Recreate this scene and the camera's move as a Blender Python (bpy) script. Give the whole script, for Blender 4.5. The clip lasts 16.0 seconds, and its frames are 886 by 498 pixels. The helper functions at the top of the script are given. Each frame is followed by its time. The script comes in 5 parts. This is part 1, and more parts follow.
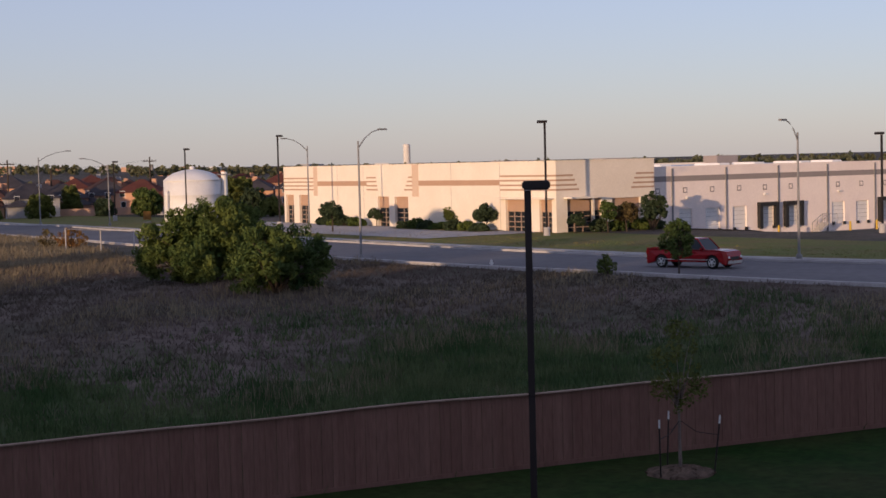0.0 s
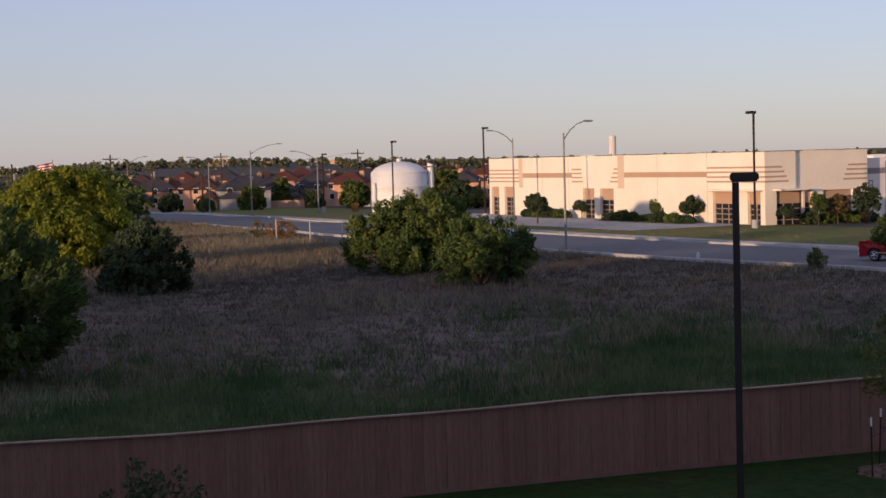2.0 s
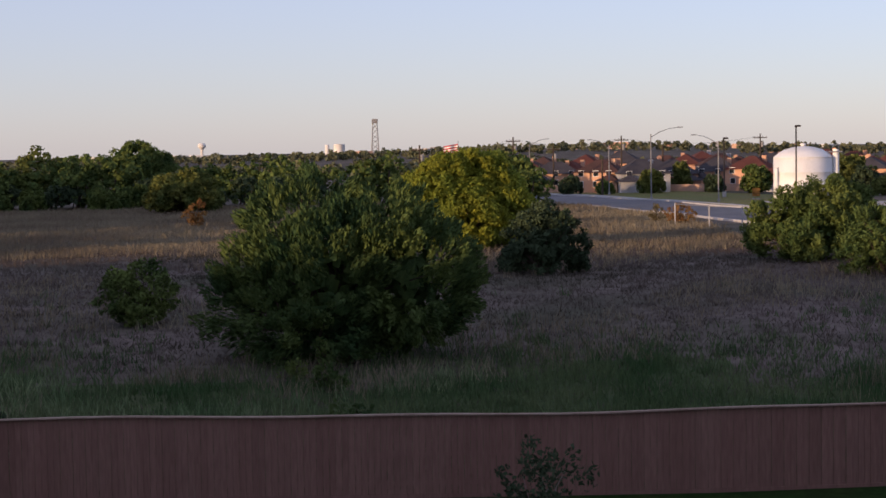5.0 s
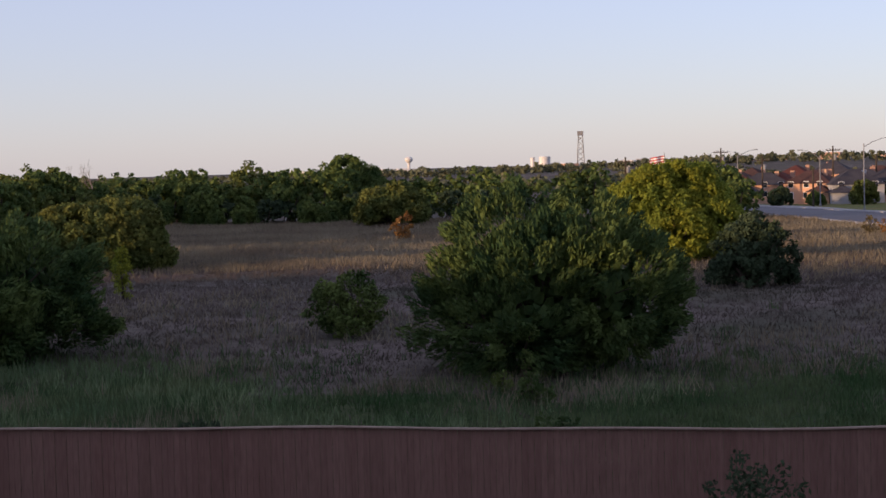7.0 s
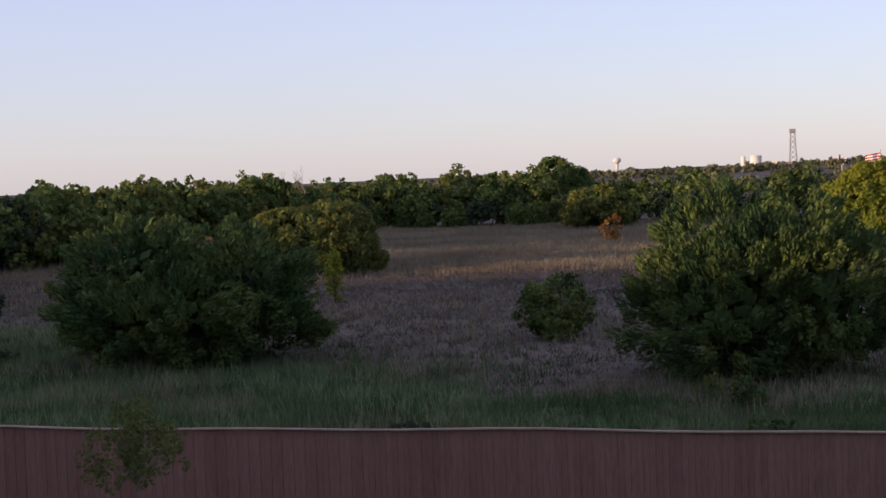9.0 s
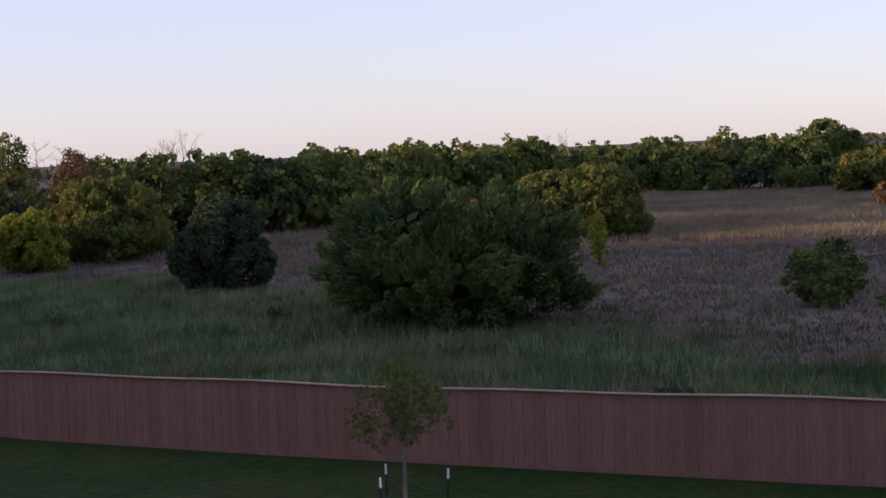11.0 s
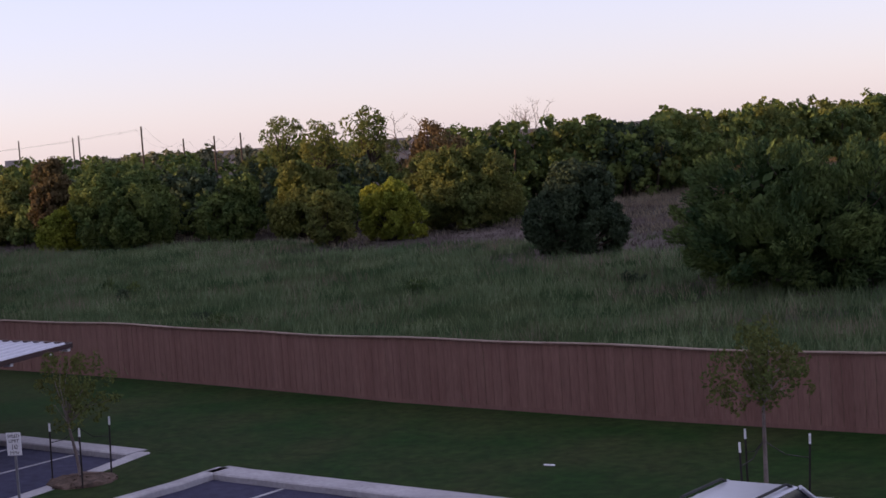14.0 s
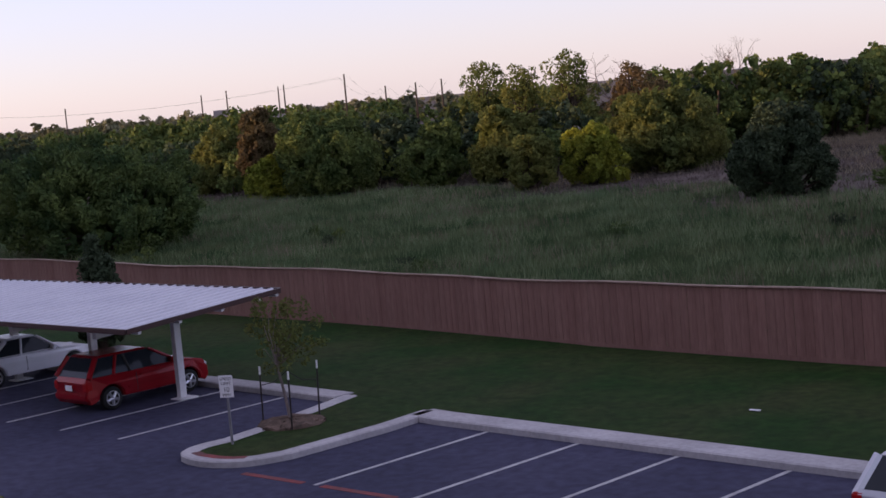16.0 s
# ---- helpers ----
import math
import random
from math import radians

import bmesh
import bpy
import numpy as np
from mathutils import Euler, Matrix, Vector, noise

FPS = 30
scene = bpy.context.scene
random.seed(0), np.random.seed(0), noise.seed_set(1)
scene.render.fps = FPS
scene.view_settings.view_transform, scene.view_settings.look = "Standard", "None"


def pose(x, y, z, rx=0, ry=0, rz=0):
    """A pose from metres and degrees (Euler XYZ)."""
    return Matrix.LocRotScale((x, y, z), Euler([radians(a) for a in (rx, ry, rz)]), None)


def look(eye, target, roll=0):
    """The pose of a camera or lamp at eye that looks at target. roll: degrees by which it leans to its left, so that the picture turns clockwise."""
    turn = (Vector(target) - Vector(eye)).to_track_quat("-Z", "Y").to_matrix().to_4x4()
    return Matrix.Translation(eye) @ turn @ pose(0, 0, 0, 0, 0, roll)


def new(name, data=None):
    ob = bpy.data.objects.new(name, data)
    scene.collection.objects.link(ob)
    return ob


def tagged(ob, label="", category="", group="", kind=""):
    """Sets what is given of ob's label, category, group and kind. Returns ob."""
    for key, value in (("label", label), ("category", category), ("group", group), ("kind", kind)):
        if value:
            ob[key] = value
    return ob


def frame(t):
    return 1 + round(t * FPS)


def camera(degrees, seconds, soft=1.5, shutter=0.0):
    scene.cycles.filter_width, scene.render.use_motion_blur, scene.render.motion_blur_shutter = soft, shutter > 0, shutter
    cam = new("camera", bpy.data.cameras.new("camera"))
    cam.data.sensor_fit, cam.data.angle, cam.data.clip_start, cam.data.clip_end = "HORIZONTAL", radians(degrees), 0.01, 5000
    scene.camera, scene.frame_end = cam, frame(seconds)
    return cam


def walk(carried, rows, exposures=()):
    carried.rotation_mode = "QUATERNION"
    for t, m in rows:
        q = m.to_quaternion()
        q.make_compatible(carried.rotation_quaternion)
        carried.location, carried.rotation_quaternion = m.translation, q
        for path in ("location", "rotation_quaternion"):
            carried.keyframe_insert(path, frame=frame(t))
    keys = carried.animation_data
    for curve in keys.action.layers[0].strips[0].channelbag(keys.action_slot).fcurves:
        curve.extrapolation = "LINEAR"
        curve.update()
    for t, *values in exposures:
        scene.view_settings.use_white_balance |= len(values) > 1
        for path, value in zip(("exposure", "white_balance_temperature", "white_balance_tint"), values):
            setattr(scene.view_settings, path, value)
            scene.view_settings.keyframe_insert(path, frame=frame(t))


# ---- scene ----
cam = camera(30.46, 16.0, soft=1.6)
EYE = 7.8
# seconds, yaw, pitch, roll: the camera turns on one spot
ROWS = [
    (0.0, -19.94, -3.04, 1.41),
    (0.5, -18.43, -3.17, 1.61),
    (1.0, -16.61, -3.12, 1.69),
    (1.5, -14.83, -3.11, 1.39),
    (2.0, -12.73, -3.14, 1.54),
    (2.5, -10.94, -3.16, 1.86),
    (3.0, -8.49, -3.55, 1.68),
    (3.5, -5.83, -3.65, 2.60),
    (4.0, -3.07, -3.45, 1.96),
    (6.5, 6.43, -3.41, 1.31),
    (7.0, 8.49, -2.84, 1.38),
    (7.5, 10.77, -2.66, 1.47),
    (8.0, 12.04, -2.64, 1.56),
    (10.5, 23.09, -3.05, 2.40),
    (11.0, 25.09, -3.50, 2.18),
    (11.5, 27.33, -3.22, 2.71),
    (12.0, 30.06, -3.24, 2.52),
    (12.5, 32.10, -3.49, 3.10),
    (13.0, 33.98, -3.50, 3.41),
    (13.5, 35.50, -3.54, 3.79),
    (14.0, 37.42, -4.09, 4.06),
    (14.5, 39.65, -4.06, 4.62),
    (15.0, 42.30, -3.94, 5.06),
    (15.5, 43.36, -5.31, 5.10),
    (16.0, 44.47, -5.48, 5.12),
]
walk(cam, [(t, pose(0, 0, EYE, 90 + pitch, roll, yaw)) for t, yaw, pitch, roll in ROWS],
     [(0.0, -0.85, 6500, 10), (2.5, -0.74, 6500, 10), (4.0, -0.55, 6500, 10), (7.5, -0.35, 6500, 11), (11.0, -0.08, 6550, 14), (14.5, 0.0, 6750, 20), (16.0, 0.0, 6750, 20)])

# ---- light ----
SUN_UP, SUN_AZ = radians(4.0), radians(-128.0)
to_sun = Vector((math.sin(SUN_AZ) * math.cos(SUN_UP), math.cos(SUN_AZ) * math.cos(SUN_UP), math.sin(SUN_UP)))
world = bpy.data.worlds.new("sky")
scene.world = world
world.use_nodes = True
wn = world.node_tree.nodes
sky = wn.new("ShaderNodeTexSky")
sky.sky_type = "NISHITA"
sky.sun_disc = False
sky.sun_elevation, sky.sun_rotation = radians(7.0), SUN_AZ
sky.altitude, sky.air_density, sky.dust_density, sky.ozone_density = 200.0, 1.0, 0.45, 1.8
wn["Background"].inputs["Strength"].default_value = 0.30
tint = wn.new("ShaderNodeMix")
tint.data_type, tint.blend_type = "RGBA", "MULTIPLY"
tint.inputs["Factor"].default_value = 1.0
tint.inputs["B"].default_value = (0.97, 1.02, 1.58, 1)
haze = wn.new("ShaderNodeMix")
haze.data_type = "RGBA"
haze.inputs["Factor"].default_value = 0.61
haze.inputs["B"].default_value = (2.66, 2.58, 3.05, 1)
world.node_tree.links.new(sky.outputs[0], tint.inputs["A"])
world.node_tree.links.new(tint.outputs["Result"], haze.inputs["A"])
world.node_tree.links.new(haze.outputs["Result"], wn["Background"].inputs["Color"])
sun = new("sun", bpy.data.lights.new("sun", "SUN"))
sun.data.energy, sun.data.angle, sun.data.color = 7.1, radians(0.6), (1.0, 0.66, 0.40)
sun.matrix_world = look((0, 0, 60), Vector((0, 0, 60)) - to_sun)

# ---- materials ----
def mat(name, base, other=None, scale=1.0, rough=0.85, metal=0.0, bump=0.0, bump_scale=None, fine=0.35, island=0.0, random_ob=0.0, streak=None, leaf=0.0):
    """Principled surface: two colours mixed by coarse and fine noise in object-independent world metres."""
    m = bpy.data.materials.new(name)
    m.use_nodes = True
    nt = m.node_tree
    n, l = nt.nodes, nt.links
    b = n["Principled BSDF"]
    b.inputs["Roughness"].default_value, b.inputs["Metallic"].default_value = rough, metal
    b.inputs["Specular IOR Level"].default_value = 0.3 if rough < 0.75 else 0.08
    other = other or tuple(c * 0.8 for c in base)
    geo = n.new("ShaderNodeNewGeometry")
    mp = n.new("ShaderNodeMapping")
    l.new(geo.outputs["Position"], mp.inputs["Vector"])
    if streak:
        mp.inputs["Scale"].default_value = streak
    big = n.new("ShaderNodeTexNoise")
    big.inputs["Scale"].default_value, big.inputs["Detail"].default_value = scale, 5
    l.new(mp.outputs[0], big.inputs["Vector"])
    small = n.new("ShaderNodeTexNoise")
    small.inputs["Scale"].default_value, small.inputs["Detail"].default_value = scale * 14, 4
    l.new(mp.outputs[0], small.inputs["Vector"])
    ramp = n.new("ShaderNodeMapRange")
    ramp.inputs["From Min"].default_value, ramp.inputs["From Max"].default_value = 0.35, 0.65
    l.new(big.outputs["Fac"], ramp.inputs["Value"])
    mix = n.new("ShaderNodeMix")
    mix.data_type = "RGBA"
    mix.inputs["A"].default_value, mix.inputs["B"].default_value = (*base, 1), (*other, 1)
    l.new(ramp.outputs[0], mix.inputs["Factor"])
    hsv = n.new("ShaderNodeHueSaturation")
    l.new(mix.outputs["Result"], hsv.inputs["Color"])
    val = n.new("ShaderNodeMapRange")
    val.inputs["To Min"].default_value, val.inputs["To Max"].default_value = 1 - fine, 1 + fine
    val.inputs["From Min"].default_value, val.inputs["From Max"].default_value = 0.25, 0.75
    l.new(small.outputs["Fac"], val.inputs["Value"])
    last = val.outputs[0]
    if island or random_ob:
        src = geo.outputs["Random Per Island"]
        if random_ob:
            src = n.new("ShaderNodeObjectInfo").outputs["Random"]
        rr = n.new("ShaderNodeMapRange")
        amt = island or random_ob
        rr.inputs["To Min"].default_value, rr.inputs["To Max"].default_value = 1 - amt, 1 + amt
        l.new(src, rr.inputs["Value"])
        mul = n.new("ShaderNodeMath")
        mul.operation = "MULTIPLY"
        l.new(last, mul.inputs[0])
        l.new(rr.outputs[0], mul.inputs[1])
        last = mul.outputs[0]
    l.new(last, hsv.inputs["Value"])
    l.new(hsv.outputs[0], b.inputs["Base Color"])
    if bump:
        bp = n.new("ShaderNodeBump")
        bp.inputs["Strength"].default_value, bp.inputs["Distance"].default_value = bump, 0.02
        t3 = n.new("ShaderNodeTexNoise")
        t3.inputs["Scale"].default_value, t3.inputs["Detail"].default_value = bump_scale or scale * 20, 4
        l.new(mp.outputs[0], t3.inputs["Vector"])
        l.new(t3.outputs["Fac"], bp.inputs["Height"])
        l.new(bp.outputs[0], b.inputs["Normal"])
    if leaf:
        tr = n.new("ShaderNodeBsdfTranslucent")
        l.new(hsv.outputs[0], tr.inputs["Color"])
        ms = n.new("ShaderNodeMixShader")
        ms.inputs[0].default_value = leaf
        l.new(b.outputs[0], ms.inputs[1])
        l.new(tr.outputs[0], ms.inputs[2])
        l.new(ms.outputs[0], n["Material Output"].inputs["Surface"])
    return m


def glass(name, tint=(0.02, 0.025, 0.03), rough=0.06):
    """Dark tinted pane that mirrors the sky."""
    m = mat(name, tint, tint, 0.5, rough, 0.0, fine=0.1)
    m.node_tree.nodes["Principled BSDF"].inputs["Specular IOR Level"].default_value = 0.2
    return m


M_FIELD = mat("dry_grass_ground", (0.128, 0.102, 0.090), (0.070, 0.066, 0.047), 0.11, 0.95, bump=0.6, bump_scale=6, fine=0.35)
M_FIELD_GREEN = mat("green_grass_ground", (0.034, 0.064, 0.022), (0.070, 0.082, 0.040), 0.22, 0.95, bump=0.6, bump_scale=6, fine=0.4)
M_LAWN = mat("mown_lawn", (0.011, 0.035, 0.006), (0.027, 0.038, 0.011), 0.3, 0.95, bump=0.5, bump_scale=30, fine=0.4)
M_VERGE = mat("roadside_grass", (0.13, 0.15, 0.045), (0.17, 0.14, 0.06), 0.3, 0.95, bump=0.4, bump_scale=8, fine=0.35)
M_GRASS = mat("grass_blade", (0.138, 0.108, 0.099), (0.074, 0.066, 0.052), 0.09, 0.9, fine=0.2, island=0.16, leaf=0.25)
M_GRASS_DRY = mat("seed_grass_blade", (0.24, 0.205, 0.140), (0.165, 0.130, 0.092), 0.1, 0.9, fine=0.2, island=0.18, leaf=0.25)
M_GRASS_GREEN = mat("green_grass_blade", (0.040, 0.082, 0.030), (0.112, 0.140, 0.066), 0.28, 0.9, fine=0.2, island=0.2, leaf=0.25)
M_GRASS_PALE = mat("pale_green_grass_blade", (0.200, 0.240, 0.125), (0.095, 0.150, 0.072), 0.35, 0.9, fine=0.25, island=0.25, leaf=0.25)
M_ASPHALT = mat("asphalt", (0.040, 0.041, 0.070), (0.052, 0.052, 0.086), 0.25, 0.9, bump=0.35, bump_scale=60, fine=0.25)
M_ROAD = mat("concrete_road", (0.14, 0.136, 0.148), (0.17, 0.164, 0.175), 0.12, 0.9, bump=0.2, bump_scale=20, fine=0.14)
M_CONC = mat("kerb_concrete", (0.42, 0.405, 0.41), (0.33, 0.32, 0.325), 0.7, 0.9, bump=0.2, bump_scale=25, fine=0.15)
M_PAINT = mat("white_road_paint", (0.46, 0.46, 0.46), (0.30, 0.30, 0.31), 1.5, 0.8, fine=0.2)
M_REDPAINT = mat("worn_red_paint", (0.24, 0.06, 0.06), (0.13, 0.06, 0.06), 1.5, 0.8, fine=0.3)
M_FENCE = mat("stained_cedar", (0.195, 0.106, 0.086), (0.222, 0.126, 0.102), 1.6, 0.85, bump=0.4, bump_scale=14, fine=0.16, random_ob=0.07, streak=(1, 1, 0.12))
M_FENCE_FAR = mat("stained_cedar_far", (0.195, 0.106, 0.086), (0.222, 0.126, 0.102), 1.6, 0.85, bump=0.4, bump_scale=14, fine=0.16, island=0.07, streak=(1, 1, 0.12))
M_CAP = mat("weathered_cap_board", (0.36, 0.27, 0.22), (0.27, 0.19, 0.15), 1.2, 0.85, fine=0.2, bump=0.2)
M_STUCCO = mat("cream_tilt_wall", (0.78, 0.70, 0.60), (0.74, 0.66, 0.56), 0.4, 0.9, bump=0.1, bump_scale=12, fine=0.05)
M_BAND = mat("tan_band_paint", (0.45, 0.30, 0.21), (0.42, 0.28, 0.20), 0.5, 0.9, fine=0.06)
M_PIER = mat("pale_tan_pier_paint", (0.62, 0.47, 0.36), (0.58, 0.44, 0.34), 0.5, 0.9, fine=0.06)
M_GREYWALL = mat("grey_tilt_wall", (0.84, 0.74, 0.68), (0.80, 0.70, 0.65), 0.4, 0.9, bump=0.1, bump_scale=12, fine=0.05)
M_GREYBAND = mat("grey_band_paint", (0.30, 0.26, 0.25), (0.28, 0.25, 0.24), 0.5, 0.9, fine=0.06)
M_ROOFWHITE = mat("white_roof_membrane", (0.75, 0.75, 0.76), (0.66, 0.66, 0.68), 0.3, 0.7, fine=0.08)
M_DARKFRAME = mat("dark_bronze_frame", (0.03, 0.027, 0.025), (0.04, 0.035, 0.03), 2, 0.4, 0.4, fine=0.1)
M_GLASS = glass("dark_window_glass")
M_METAL = mat("galvanised_steel", (0.24, 0.24, 0.25), (0.19, 0.19, 0.20), 2, 0.6, 0.3, fine=0.1)
M_POST = mat("dark_bronze_paint", (0.025, 0.020, 0.020), (0.032, 0.026, 0.025), 3, 0.5, 0.2, fine=0.15)
M_WHITEMETAL = mat("white_painted_steel", (0.72, 0.71, 0.70), (0.64, 0.63, 0.62), 0.5, 0.55, fine=0.07)
M_ROOFRIB = mat("ribbed_steel_roof", (0.56, 0.56, 0.60), (0.50, 0.50, 0.55), 0.7, 0.45, 0.15, fine=0.06)
M_TRIMBROWN = mat("brown_metal_fascia", (0.06, 0.03, 0.028), (0.05, 0.028, 0.026), 1, 0.5, fine=0.1)
M_WOODPOLE = mat("creosote_pole", (0.05, 0.038, 0.03), (0.07, 0.055, 0.045), 1, 0.9, fine=0.25)
M_BARK = mat("bark", (0.085, 0.065, 0.05), (0.05, 0.04, 0.032), 3, 0.95, bump=0.6, fine=0.35)
M_BARKPALE = mat("pale_bark", (0.24, 0.20, 0.18), (0.15, 0.12, 0.11), 3, 0.95, bump=0.5, fine=0.35)
M_MULCH = mat("mulch", (0.12, 0.085, 0.065), (0.06, 0.045, 0.036), 4, 0.95, bump=0.8, fine=0.5, island=0.4)
M_BRICKHOUSE = mat("peach_brick", (0.58, 0.34, 0.22), (0.52, 0.29, 0.19), 0.8, 0.9, fine=0.12)
M_BRICKHOUSE2 = mat("brown_brick", (0.38, 0.21, 0.145), (0.44, 0.26, 0.185), 0.8, 0.9, fine=0.12)
M_SIDING = mat("grey_siding", (0.36, 0.35, 0.36), (0.30, 0.30, 0.31), 0.8, 0.9, fine=0.1)
M_SHINGLE = mat("brown_shingle", (0.060, 0.036, 0.032), (0.085, 0.046, 0.040), 0.6, 0.95, fine=0.2)
M_SHINGLE2 = mat("red_brown_shingle", (0.095, 0.036, 0.030), (0.115, 0.045, 0.036), 0.6, 0.95, fine=0.2)
M_SHINGLE3 = mat("grey_shingle", (0.048, 0.044, 0.050), (0.066, 0.060, 0.066), 0.6, 0.95, fine=0.2)
M_MASONRY = mat("pink_masonry_wall", (0.46, 0.29, 0.21), (0.40, 0.25, 0.18), 0.6, 0.9, fine=0.12)
M_REDCAR = mat("red_car_paint", (0.27, 0.008, 0.013), (0.25, 0.008, 0.012), 0.5, 0.22, 0.1, fine=0.03)
M_WHITECAR = mat("white_car_paint", (0.74, 0.74, 0.76), (0.70, 0.70, 0.72), 0.5, 0.25, fine=0.03)
M_SILVERCAR = mat("silver_car_paint", (0.52, 0.53, 0.56), (0.48, 0.49, 0.52), 0.5, 0.3, 0.4, fine=0.03)
M_TYRE = mat("tyre_rubber", (0.018, 0.018, 0.018), (0.03, 0.03, 0.03), 3, 0.8, fine=0.2)
M_RIM = mat("alloy", (0.62, 0.62, 0.64), (0.55, 0.55, 0.57), 3, 0.3, 0.8, fine=0.05)
M_TRIMBLACK = mat("black_plastic", (0.02, 0.02, 0.02), (0.03, 0.03, 0.03), 3, 0.6, fine=0.1)
M_TAIL = mat("red_lens", (0.40, 0.012, 0.012), (0.34, 0.01, 0.01), 3, 0.2, fine=0.05)
M_LENS = mat("clear_lens", (0.75, 0.76, 0.78), (0.7, 0.7, 0.72), 3, 0.15, fine=0.05)
M_SIGN = mat("white_sign_face", (0.78, 0.78, 0.78), (0.72, 0.72, 0.72), 2, 0.6, fine=0.05)
M_INK = mat("black_sign_ink", (0.015, 0.015, 0.015), (0.02, 0.02, 0.02), 3, 0.6, fine=0.05)
M_FLAGRED = mat("red_stripe_cloth", (0.42, 0.05, 0.06), (0.36, 0.04, 0.05), 2, 0.9, fine=0.1)
M_FLAGWHITE = mat("white_stripe_cloth", (0.75, 0.73, 0.72), (0.7, 0.68, 0.67), 2, 0.9, fine=0.1)
M_FLAGBLUE = mat("blue_canton_cloth", (0.05, 0.06, 0.18), (0.04, 0.05, 0.15), 2, 0.9, fine=0.1)
M_FARWHITE = mat("distant_pale_paint", (0.66, 0.63, 0.60), (0.58, 0.55, 0.52), 0.1, 0.9, fine=0.05)
M_APARTMENT = mat("apartment_stucco", (0.45, 0.38, 0.31), (0.40, 0.34, 0.28), 0.3, 0.9, fine=0.08)


def leafy(name, a, b, tr=0.3, island=0.25, scale=0.5):
    a, b = tuple(c * 0.85 for c in a), tuple(c * 1.1 for c in b)
    return mat(name, a, b, scale, 0.75, fine=0.3, island=island, leaf=tr)


L_MESQ = leafy("mesquite_leaf", (0.040, 0.078, 0.030), (0.092, 0.126, 0.036), 0.2)
L_DARK = leafy("dark_oak_leaf", (0.036, 0.056, 0.030), (0.050, 0.070, 0.036), 0.15)
L_GREEN = leafy("elm_leaf", (0.058, 0.096, 0.030), (0.112, 0.142, 0.038), 0.2)
L_YEL = leafy("yellow_green_leaf", (0.250, 0.260, 0.032), (0.165, 0.200, 0.032), 0.4)
L_OLIVE = leafy("olive_leaf", (0.160, 0.166, 0.042), (0.088, 0.116, 0.036), 0.35)
L_BROWN = leafy("brownish_leaf", (0.14, 0.095, 0.045), (0.105, 0.087, 0.040))
L_YOUNG = leafy("young_tree_leaf", (0.135, 0.140, 0.040), (0.085, 0.110, 0.034), 0.35)
# distance haze is put into this colour: paler, greyer leaves for far woods
L_FAR_HAZE = leafy("hazy_far_woods_leaf", (0.100, 0.112, 0.066), (0.135, 0.135, 0.078), 0.15, 0.35, 0.05)
L_ORANGE = leafy("rust_leaf", (0.27, 0.13, 0.045), (0.20, 0.12, 0.045), 0.35)

# ---- mesh helpers ----
def part(name, bm, material, parent=None, label="", smooth=False):
    me = bpy.data.meshes.new(name)
    bm.to_mesh(me)
    bm.free()
    me.materials.append(material)
    if smooth:
        me.polygons.foreach_set("use_smooth", [True] * len(me.polygons))
    ob = new(name, me)
    ob.parent = parent
    return tagged(ob, label)


def raw(name, verts, faces, material, parent=None, label="", smooth=False):
    me = bpy.data.meshes.new(name)
    me.from_pydata([tuple(v) for v in verts], [], faces)
    me.materials.append(material)
    if smooth:
        me.polygons.foreach_set("use_smooth", [True] * len(me.polygons))
    ob = new(name, me)
    ob.parent = parent
    return tagged(ob, label)


def quads(name, verts, n, material, parent=None, label="", corners=4):
    """A mesh of n loose faces from an (n * corners, 3) array."""
    me = bpy.data.meshes.new(name)
    me.vertices.add(n * corners)
    me.vertices.foreach_set("co", np.asarray(verts, dtype=np.float32).ravel())
    me.loops.add(n * corners)
    me.loops.foreach_set("vertex_index", np.arange(n * corners, dtype=np.int32))
    me.polygons.add(n)
    me.polygons.foreach_set("loop_start", np.arange(0, n * corners, corners, dtype=np.int32))
    me.update(calc_edges=True)
    me.materials.append(material)
    ob = new(name, me)
    ob.parent = parent
    return tagged(ob, label)


def holder(name, m, label="", category="", group="", kind=""):
    ob = new(name)
    ob.empty_display_size = 0.2
    ob.matrix_basis = m
    return tagged(ob, label, category, group, kind)


def box(bm, x0, x1, y0, y1, z0, z1, bevel=0.0):
    r = bmesh.ops.create_cube(bm, size=1.0)
    for v in r["verts"]:
        v.co = Vector((x0 + (v.co.x + 0.5) * (x1 - x0), y0 + (v.co.y + 0.5) * (y1 - y0), z0 + (v.co.z + 0.5) * (z1 - z0)))
    if bevel:
        es = list({e for v in r["verts"] for e in v.link_edges})
        bmesh.ops.bevel(bm, geom=es, offset=bevel, segments=2, affect="EDGES")
    return bm


def boxed(x0, x1, y0, y1, z0, z1, bevel=0.0):
    return box(bmesh.new(), x0, x1, y0, y1, z0, z1, bevel)


